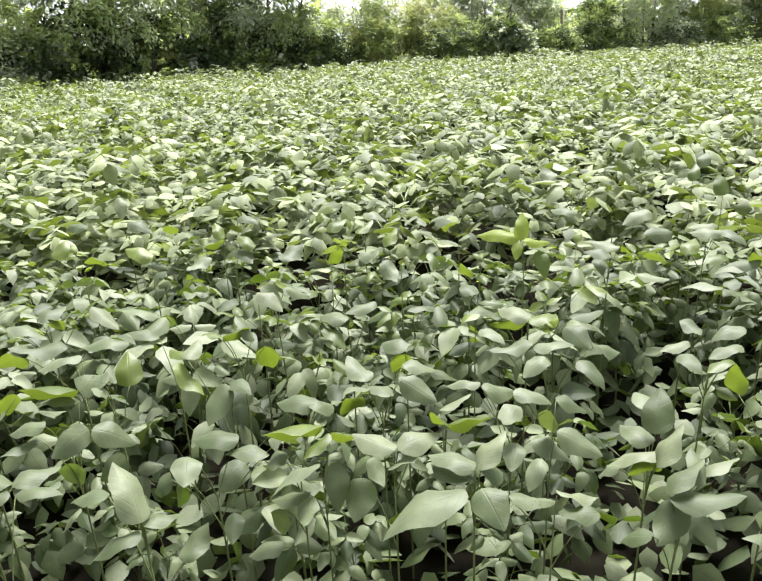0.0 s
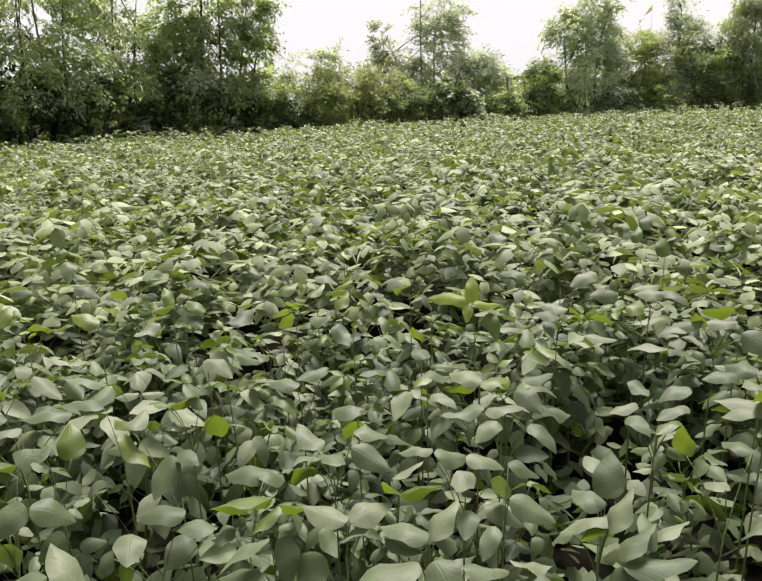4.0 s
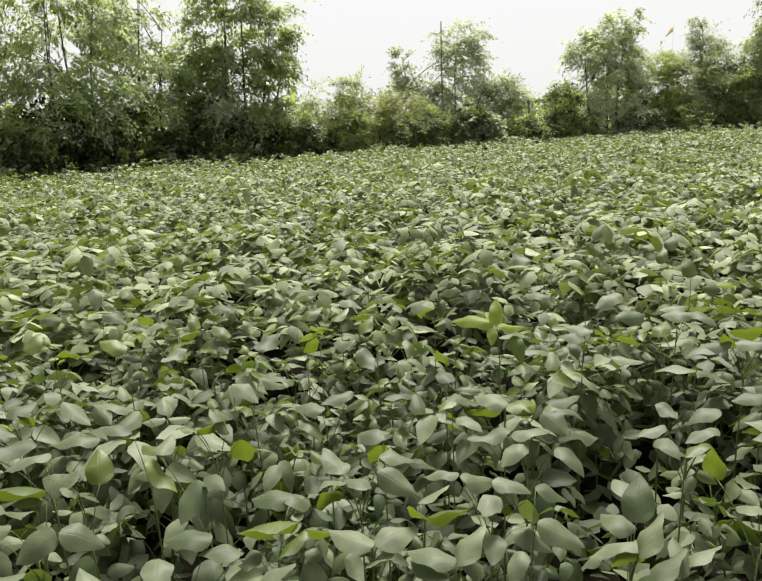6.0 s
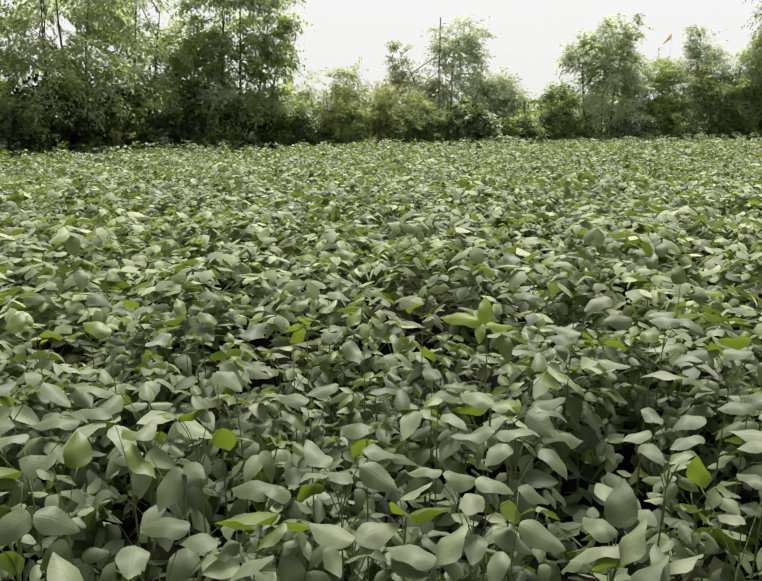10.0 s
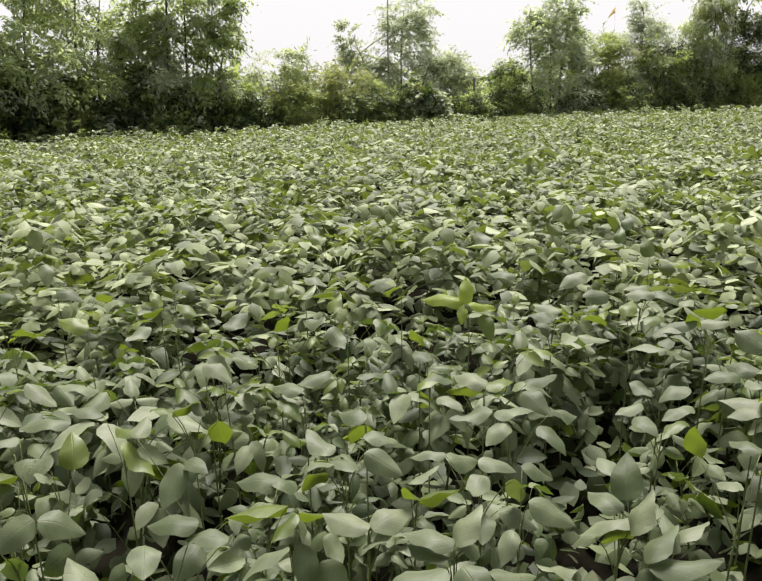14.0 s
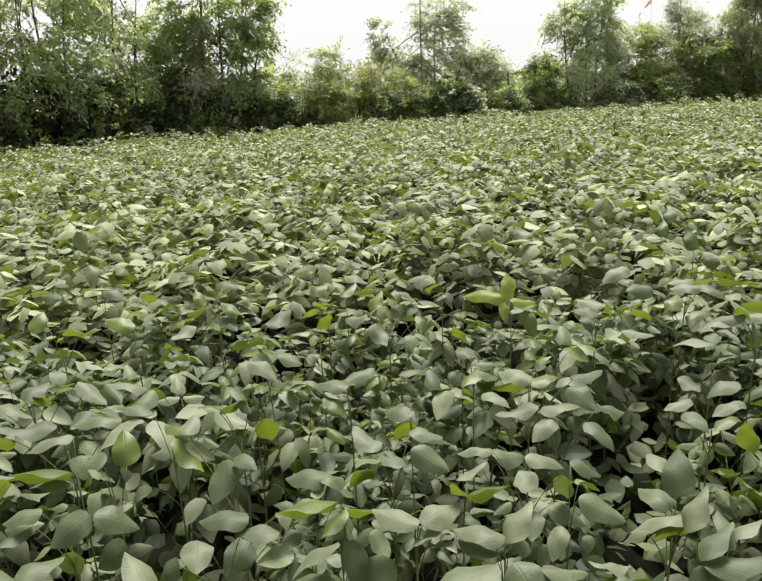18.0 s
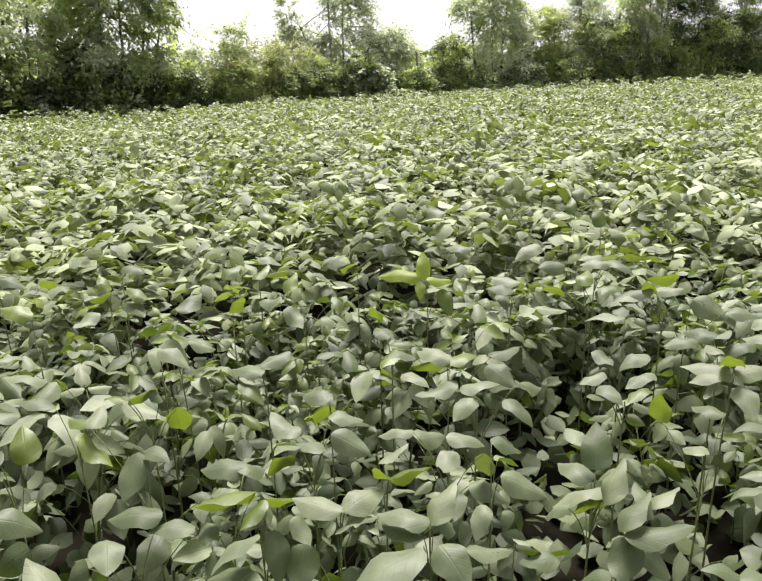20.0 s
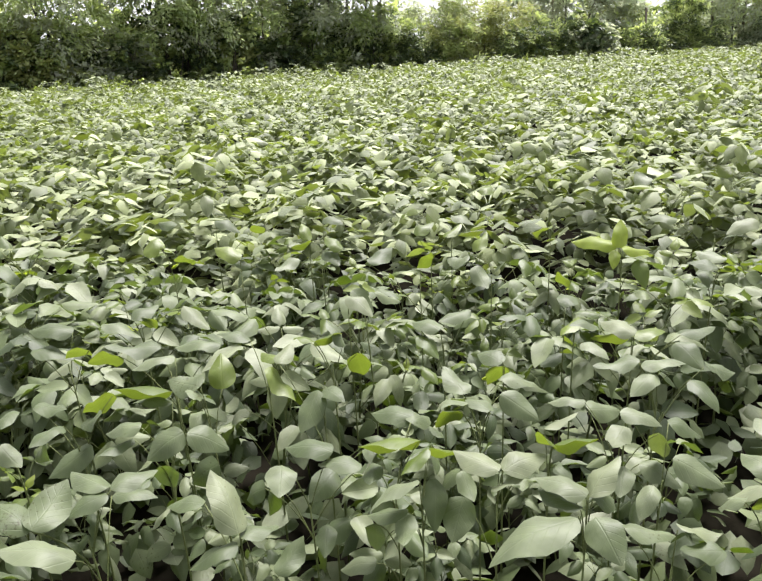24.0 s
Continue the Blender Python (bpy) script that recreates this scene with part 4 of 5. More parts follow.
placed_plant("soybean plant with large pale grey-green spread leaves", (-0.477, 1.716), [(-0.489, 1.669, 0.74, 2.91, -0.36, -0.1, 0.106, 0, 1, 1.04), (-0.481, 1.683, 0.74, -2.39, 0.36, 0.3, 0.078, 0, 2, 1.05), (-0.451, 1.626, 0.55, 2.71, -0.12, -0.4, 0.093, 0, 0, 1.35), (-0.612, 1.775, 0.76, -0.14, 0.59, 0.1, 0.084, 2, 1, 1.00), (-0.350, 1.578, 0.66, -3.12, 0.36, 0.3, 0.077, 0, 2, 0.95)])
placed_plant("soybean plant with dull shaded grey-green leaves", (-0.465, 1.478), [(-0.510, 1.400, 0.70, -2.93, 0.08, -0.1, 0.086, 0, 0, 1.33), (-0.553, 1.405, 0.64, 1.32, -0.49, -0.8, 0.079, 0, 0, 1.17), (-0.540, 1.447, 0.62, 2.16, -1.04, -0.4, 0.077, 0, 1, 1.02), (-0.425, 1.415, 0.55, -3.04, -0.00, -0.0, 0.078, 0, 0, 0.98), (-0.415, 1.461, 0.70, 1.45, 0.25, -0.2, 0.107, 0, 0, 1.09), (-0.349, 1.441, 0.68, 1.60, 0.37, -0.2, 0.087, 0, 2, 1.03)])
placed_plant("soybean plant with dull shaded grey-green leaves", (-0.280, 1.493), [(-0.327, 1.452, 0.68, -3.10, 0.37, 0.2, 0.081, 0, 1, 0.94), (-0.315, 1.362, 0.50, 1.48, -0.10, -0.3, 0.085, 0, 0, 1.01), (-0.252, 1.508, 0.75, -0.51, -0.03, 0.4, 0.088, 0, 0, 1.09), (-0.315, 1.357, 0.60, -0.11, -1.01, 0.1, 0.081, 0, 0, 0.97), (-0.226, 1.455, 0.74, 1.68, 0.07, 0.7, 0.130, 1, 3, 0.91), (-0.248, 1.526, 0.75, 1.28, 0.20, -0.3, 0.101, 0, 0, 1.11)])
placed_plant("soybean plant with broad grey-green three-part leaves", (-0.218, 1.415), [(-0.221, 1.340, 0.72, 2.06, 0.06, 0.3, 0.102, 0, 2, 1.03), (-0.239, 1.314, 0.66, 1.50, 0.08, -0.1, 0.083, 0, 1, 1.02), (-0.239, 1.298, 0.66, 3.03, 0.20, 0.4, 0.080, 0, 4, 0.96), (-0.196, 1.405, 0.68, -2.95, -0.63, -0.2, 0.100, 0, 0, 0.92), (-0.208, 1.417, 0.74, 2.43, 0.00, 0.2, 0.077, 1, 1, 0.97), (-0.203, 1.417, 0.74, -0.59, -0.24, -0.5, 0.081, 1, 1, 1.13)])
placed_plant("soybean plant with large pale grey-green spread leaves", (-0.070, 1.391), [(-0.135, 1.402, 0.64, 2.79, -0.53, -0.2, 0.088, 0, 4, 1.33), (-0.066, 1.312, 0.76, 1.08, 0.36, -0.2, 0.102, 2, 1, 1.01), (-0.059, 1.313, 0.76, -0.98, 0.29, 0.3, 0.102, 2, 0, 1.01), (-0.019, 1.335, 0.75, 2.10, 0.01, 0.3, 0.077, 2, 4, 0.95)])
placed_plant("soybean plant with broad grey-green three-part leaves", (-0.107, 1.686), [(-0.153, 1.609, 0.73, 0.86, -0.52, 0.6, 0.083, 1, 0, 1.05), (-0.142, 1.618, 0.75, 2.58, 0.64, 0.1, 0.080, 0, 2, 1.02), (-0.143, 1.643, 0.75, 0.50, 0.59, -0.0, 0.104, 0, 4, 0.97), (-0.083, 1.574, 0.75, 0.68, 0.31, 0.1, 0.088, 0, 2, 1.03), (-0.061, 1.634, 0.76, -2.07, -0.15, 0.5, 0.095, 0, 1, 1.15), (-0.060, 1.739, 0.75, -1.34, 0.02, 0.2, 0.088, 0, 0, 1.10)])
placed_plant("soybean plant with a bright yellow-green leafy top", (-0.051, 1.879), [(-0.049, 1.841, 0.74, 0.60, -0.48, 0.4, 0.086, 1, 2, 1.13), (-0.054, 1.817, 0.76, 0.91, 0.27, -0.4, 0.091, 0, 2, 1.07)])
placed_plant("soybean plant with a bright yellow-green leafy top", (-0.504, 1.953), [(-0.430, 1.875, 0.75, 0.07, -0.71, -0.1, 0.094, 1, 1, 1.16), (-0.482, 1.940, 0.74, 0.47, 0.81, 0.6, 0.099, 0, 0, 0.92), (-0.547, 1.899, 0.77, -0.38, 0.16, -0.8, 0.094, 1, 1, 1.08), (-0.558, 1.899, 0.77, 0.67, 0.14, 0.2, 0.093, 1, 0, 0.92)])
placed_plant("soybean plant with broad grey-green three-part leaves", (-0.211, 2.045), [(-0.275, 1.962, 0.77, -2.39, -0.13, -0.1, 0.091, 1, 0, 0.99), (-0.218, 1.949, 0.79, 0.88, 0.25, -0.2, 0.106, 0, 0, 1.05), (-0.141, 2.075, 0.80, 2.19, 0.16, -0.2, 0.096, 0, 1, 1.01)])
placed_plant("soybean plant with broad grey-green three-part leaves", (0.307, 1.814), [(0.300, 1.763, 0.76, 2.32, -0.09, -0.2, 0.087, 0, 0, 1.09), (0.269, 1.781, 0.77, -1.36, 0.46, -0.0, 0.097, 0, 2, 1.08), (0.269, 1.809, 0.77, 1.60, 0.17, -0.1, 0.106, 0, 4, 0.95), (0.382, 1.783, 0.74, -2.48, -0.08, -0.0, 0.093, 0, 2, 1.05), (0.420, 1.811, 0.76, -1.28, -0.10, 0.4, 0.093, 0, 4, 0.97), (0.201, 1.638, 0.72, -1.63, 0.11, 0.3, 0.089, 0, 2, 1.01)])
placed_plant("soybean plant with large pale grey-green spread leaves", (0.279, 2.008), [(0.277, 1.933, 0.79, 0.82, 0.34, -0.3, 0.107, 2, 0, 1.04), (0.284, 1.966, 0.77, -1.02, 0.42, 0.1, 0.094, 1, 2, 1.04), (0.280, 1.983, 0.77, 1.29, 0.12, 0.9, 0.100, 1, 1, 1.04), (0.374, 1.912, 0.78, -2.68, -0.12, 0.4, 0.095, 0, 0, 1.13), (0.199, 2.025, 0.78, 2.26, 0.58, -0.3, 0.085, 0, 2, 1.00), (0.396, 1.962, 0.78, -1.02, 0.35, -0.0, 0.108, 0, 1, 0.96), (0.145, 1.927, 0.77, -2.32, 0.20, 0.1, 0.081, 0, 2, 1.05)])
placed_plant("soybean plant with a bright yellow-green leafy top", (0.149, 2.179), [(0.157, 2.106, 0.77, 2.51, 0.11, 0.3, 0.095, 1, 1, 1.05), (0.141, 2.151, 0.79, 0.19, 0.34, -0.0, 0.099, 0, 0, 1.03)])
placed_plant("soybean plant with large pale grey-green spread leaves", (0.193, 1.629), [(0.124, 1.622, 0.75, 1.24, 0.13, -0.1, 0.082, 0, 0, 0.98), (0.136, 1.666, 0.71, -1.05, 0.03, 0.5, 0.101, 0, 1, 1.07), (0.200, 1.567, 0.72, 2.72, 0.26, -0.2, 0.084, 2, 4, 1.08), (0.234, 1.559, 0.64, -1.85, -0.17, 0.3, 0.096, 0, 0, 1.05), (0.195, 1.513, 0.66, 2.89, 0.00, -0.0, 0.081, 0, 0, 1.09), (0.266, 1.548, 0.72, -0.49, -0.76, -0.0, 0.081, 2, 1, 1.01)])
placed_plant("soybean plant with broad grey-green three-part leaves", (0.266, 1.529), [(0.292, 1.580, 0.73, -1.39, -0.21, 0.3, 0.088, 0, 0, 1.04), (0.241, 1.444, 0.66, 2.60, -0.28, -0.0, 0.077, 0, 0, 1.02), (0.265, 1.413, 0.74, -1.97, -0.09, 0.4, 0.097, 0, 1, 1.09)])
placed_plant("soybean plant with large pale grey-green spread leaves", (0.083, 1.276), [(0.087, 1.242, 0.76, -0.76, 0.59, -0.2, 0.098, 2, 6, 0.98), (0.084, 1.241, 0.76, 1.01, 0.29, -0.1, 0.099, 0, 0, 1.01), (0.096, 1.253, 0.75, -0.81, -0.25, 0.6, 0.091, 0, 0, 1.10), (0.073, 1.229, 0.74, 0.79, 0.31, 0.1, 0.094, 0, 1, 0.98), (0.093, 1.195, 0.75, -2.79, -0.16, 0.3, 0.085, 0, 0, 1.35), (0.065, 1.197, 0.75, 2.02, 0.07, -0.0, 0.158, 0, 2, 0.94)])
placed_plant("soybean plant with large pale grey-green spread leaves", (0.225, 1.247), [(0.144, 1.208, 0.72, -1.33, 0.10, -0.0, 0.089, 0, 1, 1.01), (0.229, 1.201, 0.73, -1.22, -0.01, -0.1, 0.089, 2, 4, 0.89), (0.300, 1.183, 0.70, 1.84, 0.51, -0.2, 0.077, 0, 4, 0.99)])
placed_plant("soybean plant with a bright yellow-green leafy top", (0.035, 1.502), [(0.042, 1.436, 0.75, -1.10, 0.06, -0.9, 0.096, 1, 3, 0.97), (0.037, 1.426, 0.75, 2.72, 1.12, -0.2, 0.078, 1, 1, 0.92), (0.027, 1.494, 0.75, -0.88, 0.55, -0.5, 0.079, 2, 1, 1.01)])
placed_plant("soybean plant with large pale grey-green spread leaves", (0.440, 1.412), [(0.456, 1.385, 0.75, -0.38, 0.77, -0.0, 0.107, 0, 6, 1.05), (0.448, 1.391, 0.72, 0.40, 0.25, -0.2, 0.099, 0, 0, 1.01), (0.457, 1.341, 0.73, 1.38, -0.03, 0.1, 0.106, 2, 0, 0.95), (0.446, 1.324, 0.72, 0.54, -0.47, 0.5, 0.081, 1, 0, 1.13), (0.429, 1.275, 0.74, -0.74, 0.73, -0.5, 0.103, 2, 6, 0.98), (0.367, 1.306, 0.72, 0.56, -0.41, -0.4, 0.079, 0, 0, 0.93), (0.476, 1.510, 0.74, 0.07, 0.42, -0.0, 0.080, 0, 2, 0.98)])
placed_plant("soybean plant with large pale grey-green spread leaves", (0.454, 1.263), [(0.427, 1.200, 0.73, -0.77, 0.63, -0.5, 0.102, 0, 0, 0.95), (0.429, 1.192, 0.72, -1.56, 0.43, -0.0, 0.124, 0, 1, 0.94), (0.457, 1.216, 0.70, 2.35, -0.30, -0.2, 0.090, 0, 4, 1.19), (0.387, 1.150, 0.68, 0.92, -0.25, -0.3, 0.072, 0, 2, 1.03), (0.488, 1.227, 0.73, -0.31, 0.65, 0.5, 0.085, 0, 0, 0.89), (0.484, 1.247, 0.66, -2.72, -0.11, 0.3, 0.072, 0, 2, 1.08), (0.509, 1.256, 0.73, -0.89, 0.41, -0.5, 0.090, 2, 0, 0.95)])
placed_plant("soybean plant with dull shaded grey-green leaves", (0.836, 1.419), [(0.846, 1.358, 0.72, 2.78, 0.04, 0.2, 0.087, 0, 4, 1.35), (0.826, 1.344, 0.73, 1.49, 0.19, 0.1, 0.078, 0, 1, 1.03), (0.825, 1.399, 0.66, -3.01, -0.09, 0.3, 0.084, 0, 1, 1.18), (0.905, 1.376, 0.50, 2.62, -0.04, -0.0, 0.080, 0, 4, 1.13), (0.846, 1.427, 0.50, 2.65, 0.18, -0.0, 0.075, 0, 2, 1.27), (0.769, 1.309, 0.72, 1.66, 0.23, 0.3, 0.072, 0, 2, 1.00)])
placed_plant("soybean plant with dull shaded grey-green leaves", (0.932, 1.336), [(0.912, 1.280, 0.72, -3.03, 0.02, 0.3, 0.079, 0, 4, 1.05), (0.948, 1.250, 0.60, 2.73, 0.31, -0.1, 0.078, 0, 0, 0.96), (0.957, 1.311, 0.60, 2.72, 0.24, -0.2, 0.075, 0, 2, 0.92), (0.862, 1.187, 0.60, -1.68, -0.36, 0.5, 0.084, 0, 0, 1.13), (0.983, 1.403, 0.72, -2.83, 0.25, 0.4, 0.085, 0, 0, 1.06)])
placed_plant("soybean plant with broad grey-green three-part leaves", (1.049, 1.563), [(1.005, 1.437, 0.73, 1.70, 0.42, 0.1, 0.087, 0, 2, 0.96), (1.000, 1.490, 0.76, 1.90, 0.26, -0.2, 0.089, 0, 4, 0.99), (0.924, 1.512, 0.74, 1.61, 0.37, 0.1, 0.088, 0, 2, 1.07), (1.114, 1.466, 0.77, 1.04, 0.20, -0.2, 0.111, 0, 0, 0.96), (1.076, 1.572, 0.78, 1.81, 1.41, 0.1, 0.087, 1, 6, 0.97), (1.135, 1.534, 0.76, 2.14, 1.23, -0.3, 0.087, 1, 6, 0.91), (1.087, 1.579, 0.78, -3.13, 1.10, 0.2, 0.087, 1, 6, 0.89)])
placed_plant("soybean plant with large pale grey-green spread leaves", (0.748, 1.526), [(0.720, 1.435, 0.73, 0.17, 0.12, -0.1, 0.077, 2, 2, 1.04), (0.735, 1.313, 0.55, 0.44, -0.59, -0.6, 0.078, 0, 0, 1.11), (0.695, 1.583, 0.74, 2.45, 1.29, -0.1, 0.090, 1, 6, 0.97), (0.842, 1.573, 0.74, 0.32, 0.19, -0.1, 0.092, 0, 0, 1.02)])
placed_plant("soybean plant with broad grey-green three-part leaves", (0.586, 1.110), [(0.590, 1.083, 0.70, 1.62, 0.67, -0.2, 0.072, 0, 2, 1.01), (0.583, 1.037, 0.70, -0.44, 0.25, -0.0, 0.080, 0, 0, 1.08)])
placed_plant("soybean plant with large pale grey-green spread leaves", (0.951, 1.775), [(0.951, 1.737, 0.79, 1.26, 0.27, -0.1, 0.112, 2, 1, 1.03), (0.959, 1.727, 0.79, 2.24, 0.90, 0.3, 0.097, 1, 4, 1.11), (0.945, 1.712, 0.78, 1.48, 0.15, -0.1, 0.104, 2, 0, 1.07), (0.953, 1.710, 0.78, -1.71, 0.37, 0.5, 0.093, 2, 2, 1.11), (0.962, 1.798, 0.80, -0.13, 0.26, -0.0, 0.085, 2, 1, 1.00), (0.939, 1.663, 0.77, 2.90, -0.16, 0.1, 0.099, 2, 0, 1.02)])
placed_plant("soybean plant with broad grey-green three-part leaves", (1.030, 1.956), [(1.011, 1.905, 0.80, 0.53, 0.25, -0.4, 0.099, 0, 0, 1.07), (1.011, 1.905, 0.80, -0.79, 0.31, -0.4, 0.091, 0, 1, 0.96), (0.976, 1.922, 0.79, 1.49, 0.19, -0.3, 0.094, 0, 0, 1.06), (1.122, 1.891, 0.78, 1.55, 0.05, -0.2, 0.098, 0, 0, 1.03)])
placed_plant("soybean plant with broad grey-green three-part leaves", (1.244, 1.972), [(1.196, 1.892, 0.78, 0.72, 0.20, -0.2, 0.098, 0, 0, 1.09), (1.243, 1.850, 0.79, 0.21, -0.12, -0.6, 0.090, 0, 4, 1.12), (1.279, 1.896, 0.80, 0.44, 0.22, -0.3, 0.103, 0, 4, 1.07), (1.260, 2.049, 0.79, 2.14, 0.21, 0.2, 0.099, 0, 4, 1.03)])
placed_plant("soybean plant with broad grey-green three-part leaves", (1.131, 2.309), [(1.146, 2.263, 0.80, -2.61, -0.12, 0.6, 0.113, 0, 1, 1.26), (1.165, 2.109, 0.80, -1.91, 0.16, 0.3, 0.110, 0, 0, 0.95), (1.081, 2.404, 0.80, 1.47, 0.01, -0.3, 0.125, 0, 1, 0.97)])
placed_plant("soybean plant with broad grey-green three-part leaves", (1.329, 2.073), [(1.282, 2.061, 0.80, -1.78, 0.33, 0.3, 0.105, 0, 2, 1.03), (1.376, 1.984, 0.80, -1.37, 0.02, 0.5, 0.097, 0, 1, 0.98)])
placed_plant("soybean plant with broad grey-green three-part leaves", (1.587, 2.192), [(1.581, 2.152, 0.82, 1.09, 0.11, -0.3, 0.146, 0, 0, 1.07), (1.592, 2.133, 0.80, 1.53, 0.01, -0.2, 0.101, 0, 0, 0.96)])
placed_plant("soybean plant with broad grey-green three-part leaves", (0.841, 2.153), [(0.880, 2.181, 0.79, 1.45, 0.34, -0.0, 0.109, 0, 2, 1.08), (0.915, 2.088, 0.70, 1.91, 0.05, -0.2, 0.099, 0, 2, 1.08), (0.728, 2.040, 0.74, -3.01, 0.15, -0.0, 0.086, 0, 4, 1.05)])
placed_plant("soybean plant with large pale grey-green spread leaves", (0.717, 1.864), [(0.638, 1.808, 0.74, -2.84, 0.20, 0.2, 0.083, 0, 2, 1.05), (0.676, 1.860, 0.75, 2.03, 0.20, -0.0, 0.086, 2, 1, 1.02), (0.752, 1.762, 0.74, 2.12, 0.19, 0.1, 0.088, 1, 0, 0.97), (0.800, 1.827, 0.75, 1.89, 0.09, -0.0, 0.096, 0, 0, 1.02)])
placed_plant("soybean plant with large pale grey-green spread leaves", (-0.517, 2.273), [(-0.517, 2.223, 0.79, -2.20, -0.13, 0.2, 0.105, 2, 0, 1.04)])
placed_plant("soybean plant with a bright yellow-green leafy top", (0.38, 2.807), [(0.357, 2.756, 0.80, 1.25, 0.25, -0.55, 0.165, 3, 0, 0.75), (0.362, 2.742, 0.80, -0.25, 1.0, 0.45, 0.110, 3, 6, 0.95), (0.367, 2.711, 0.80, -1.28, 0.15, 0.47, 0.105, 3, 1, 0.88), (0.349, 2.744, 0.79, 2.93, -0.5, -0.08, 0.073, 3, 0, 0.97), (0.423, 2.73, 0.76, -2.95, -0.65, 0.3, 0.105, 1, 0, 0.95)])
placed_plant("soybean plant with large pale grey-green spread leaves", (-0.453, 2.319), [(-0.506, 2.245, 0.8, -2.12, -0.4, 0.43, 0.094, 0, 7, 0.88), (-0.44, 2.273, 0.78, -0.95, -0.15, 0.46, 0.102, 0, 1, 0.88)])
placed_plant("soybean plant with a bright yellow-green leafy top", (-0.805, 2.991), [(-0.811, 2.948, 0.78, 0.46, 0.67, 0.1, 0.095, 1, 6, 0.95), (-0.798, 2.933, 0.77, 2.37, 0.31, 0.8, 0.096, 1, 1, 1.10)])
placed_plant("soybean plant with broad grey-green three-part leaves", (-0.712, 2.796), [(-0.647, 2.774, 0.78, 0.87, 0.70, -0.2, 0.099, 1, 0, 1.02), (-0.711, 2.810, 0.77, -2.48, -0.04, 0.2, 0.103, 0, 0, 1.06), (-0.779, 2.655, 0.78, 2.47, 0.12, -0.2, 0.103, 0, 4, 1.00)])
placed_plant("soybean plant with a bright yellow-green leafy top", (-0.324, 3.041), [(-0.384, 3.011, 0.78, -0.80, 0.62, 0.3, 0.105, 1, 0, 1.01), (-0.263, 2.971, 0.78, -0.57, 0.69, -0.1, 0.101, 1, 1, 1.01)])
placed_plant("soybean plant with broad grey-green three-part leaves", (-0.330, 2.643), [(-0.326, 2.597, 0.77, -2.59, 0.87, -0.0, 0.103, 1, 6, 1.00), (-0.165, 2.624, 0.78, 0.90, 0.17, -0.5, 0.103, 0, 4, 1.10), (-0.499, 2.559, 0.79, -0.81, 0.60, 0.4, 0.115, 0, 4, 1.03)])
placed_plant("soybean plant with a bright yellow-green leafy top", (-0.084, 2.771), [(-0.143, 2.810, 0.77, -0.42, 0.59, -0.2, 0.108, 1, 6, 0.98), (-0.142, 2.664, 0.75, -2.72, -0.27, 0.2, 0.103, 0, 4, 1.07), (0.034, 2.690, 0.77, -3.03, -0.10, -0.5, 0.098, 1, 0, 0.87)])
placed_plant("soybean plant with a bright yellow-green leafy top", (0.924, 2.617), [(0.911, 2.597, 0.77, -0.63, 0.63, 0.1, 0.103, 1, 0, 1.05), (0.825, 2.538, 0.77, 0.30, 0.22, 0.9, 0.091, 1, 2, 1.05), (1.036, 2.567, 0.77, 2.23, 0.25, -0.2, 0.108, 1, 0, 1.02)])
placed_plant("soybean plant with large pale grey-green spread leaves", (1.162, 2.521), [(1.095, 2.429, 0.77, 2.12, 1.05, 0.3, 0.088, 1, 4, 1.01), (1.068, 2.423, 0.78, 1.69, 0.22, -0.1, 0.116, 2, 2, 0.98), (1.208, 2.434, 0.78, 1.30, 0.23, -0.3, 0.111, 2, 1, 0.98), (1.277, 2.597, 0.77, 1.31, 0.31, 0.9, 0.112, 1, 1, 1.18)])
placed_plant("soybean plant with large pale grey-green spread leaves", (1.078, 2.926), [(1.126, 2.931, 0.79, 1.88, 0.27, -0.2, 0.105, 2, 1, 1.08), (1.132, 2.894, 0.78, -2.55, 0.10, 0.2, 0.113, 0, 2, 0.95), (1.114, 2.822, 0.78, 1.25, 0.25, -0.4, 0.109, 0, 0, 1.09), (0.941, 2.857, 0.78, 2.04, 0.27, -0.7, 0.110, 0, 1, 1.21)])
placed_plant("soybean plant with broad grey-green three-part leaves", (0.649, 2.654), [(0.686, 2.620, 0.79, 1.01, 0.40, -0.3, 0.107, 0, 1, 1.08), (0.647, 2.563, 0.78, 1.28, 0.42, -0.4, 0.092, 0, 2, 1.05), (0.613, 2.630, 0.76, -3.09, 0.04, -0.0, 0.096, 0, 2, 0.96)])
placed_plant("soybean plant with a bright yellow-green leafy top", (-1.293, 2.774), [(-1.382, 2.722, 0.77, -0.10, 0.99, 0.2, 0.098, 1, 2, 1.11), (-1.204, 2.725, 0.76, 1.03, 0.10, 0.7, 0.099, 1, 0, 1.14)])
placed_plant("soybean plant with a bright yellow-green leafy top", (-0.998, 2.705), [(-0.998, 2.655, 0.78, 1.39, 0.59, -0.5, 0.114, 1, 0, 1.09)])
placed_plant("soybean plant with broad grey-green three-part leaves", (-1.281, 3.224), [(-1.096, 3.135, 0.77, -1.96, 0.61, -0.8, 0.094, 1, 2, 1.11), (-1.302, 3.249, 0.79, -1.83, -0.12, 0.3, 0.120, 0, 0, 1.00), (-1.445, 3.140, 0.79, 1.35, 0.36, -0.5, 0.099, 0, 1, 1.09)])
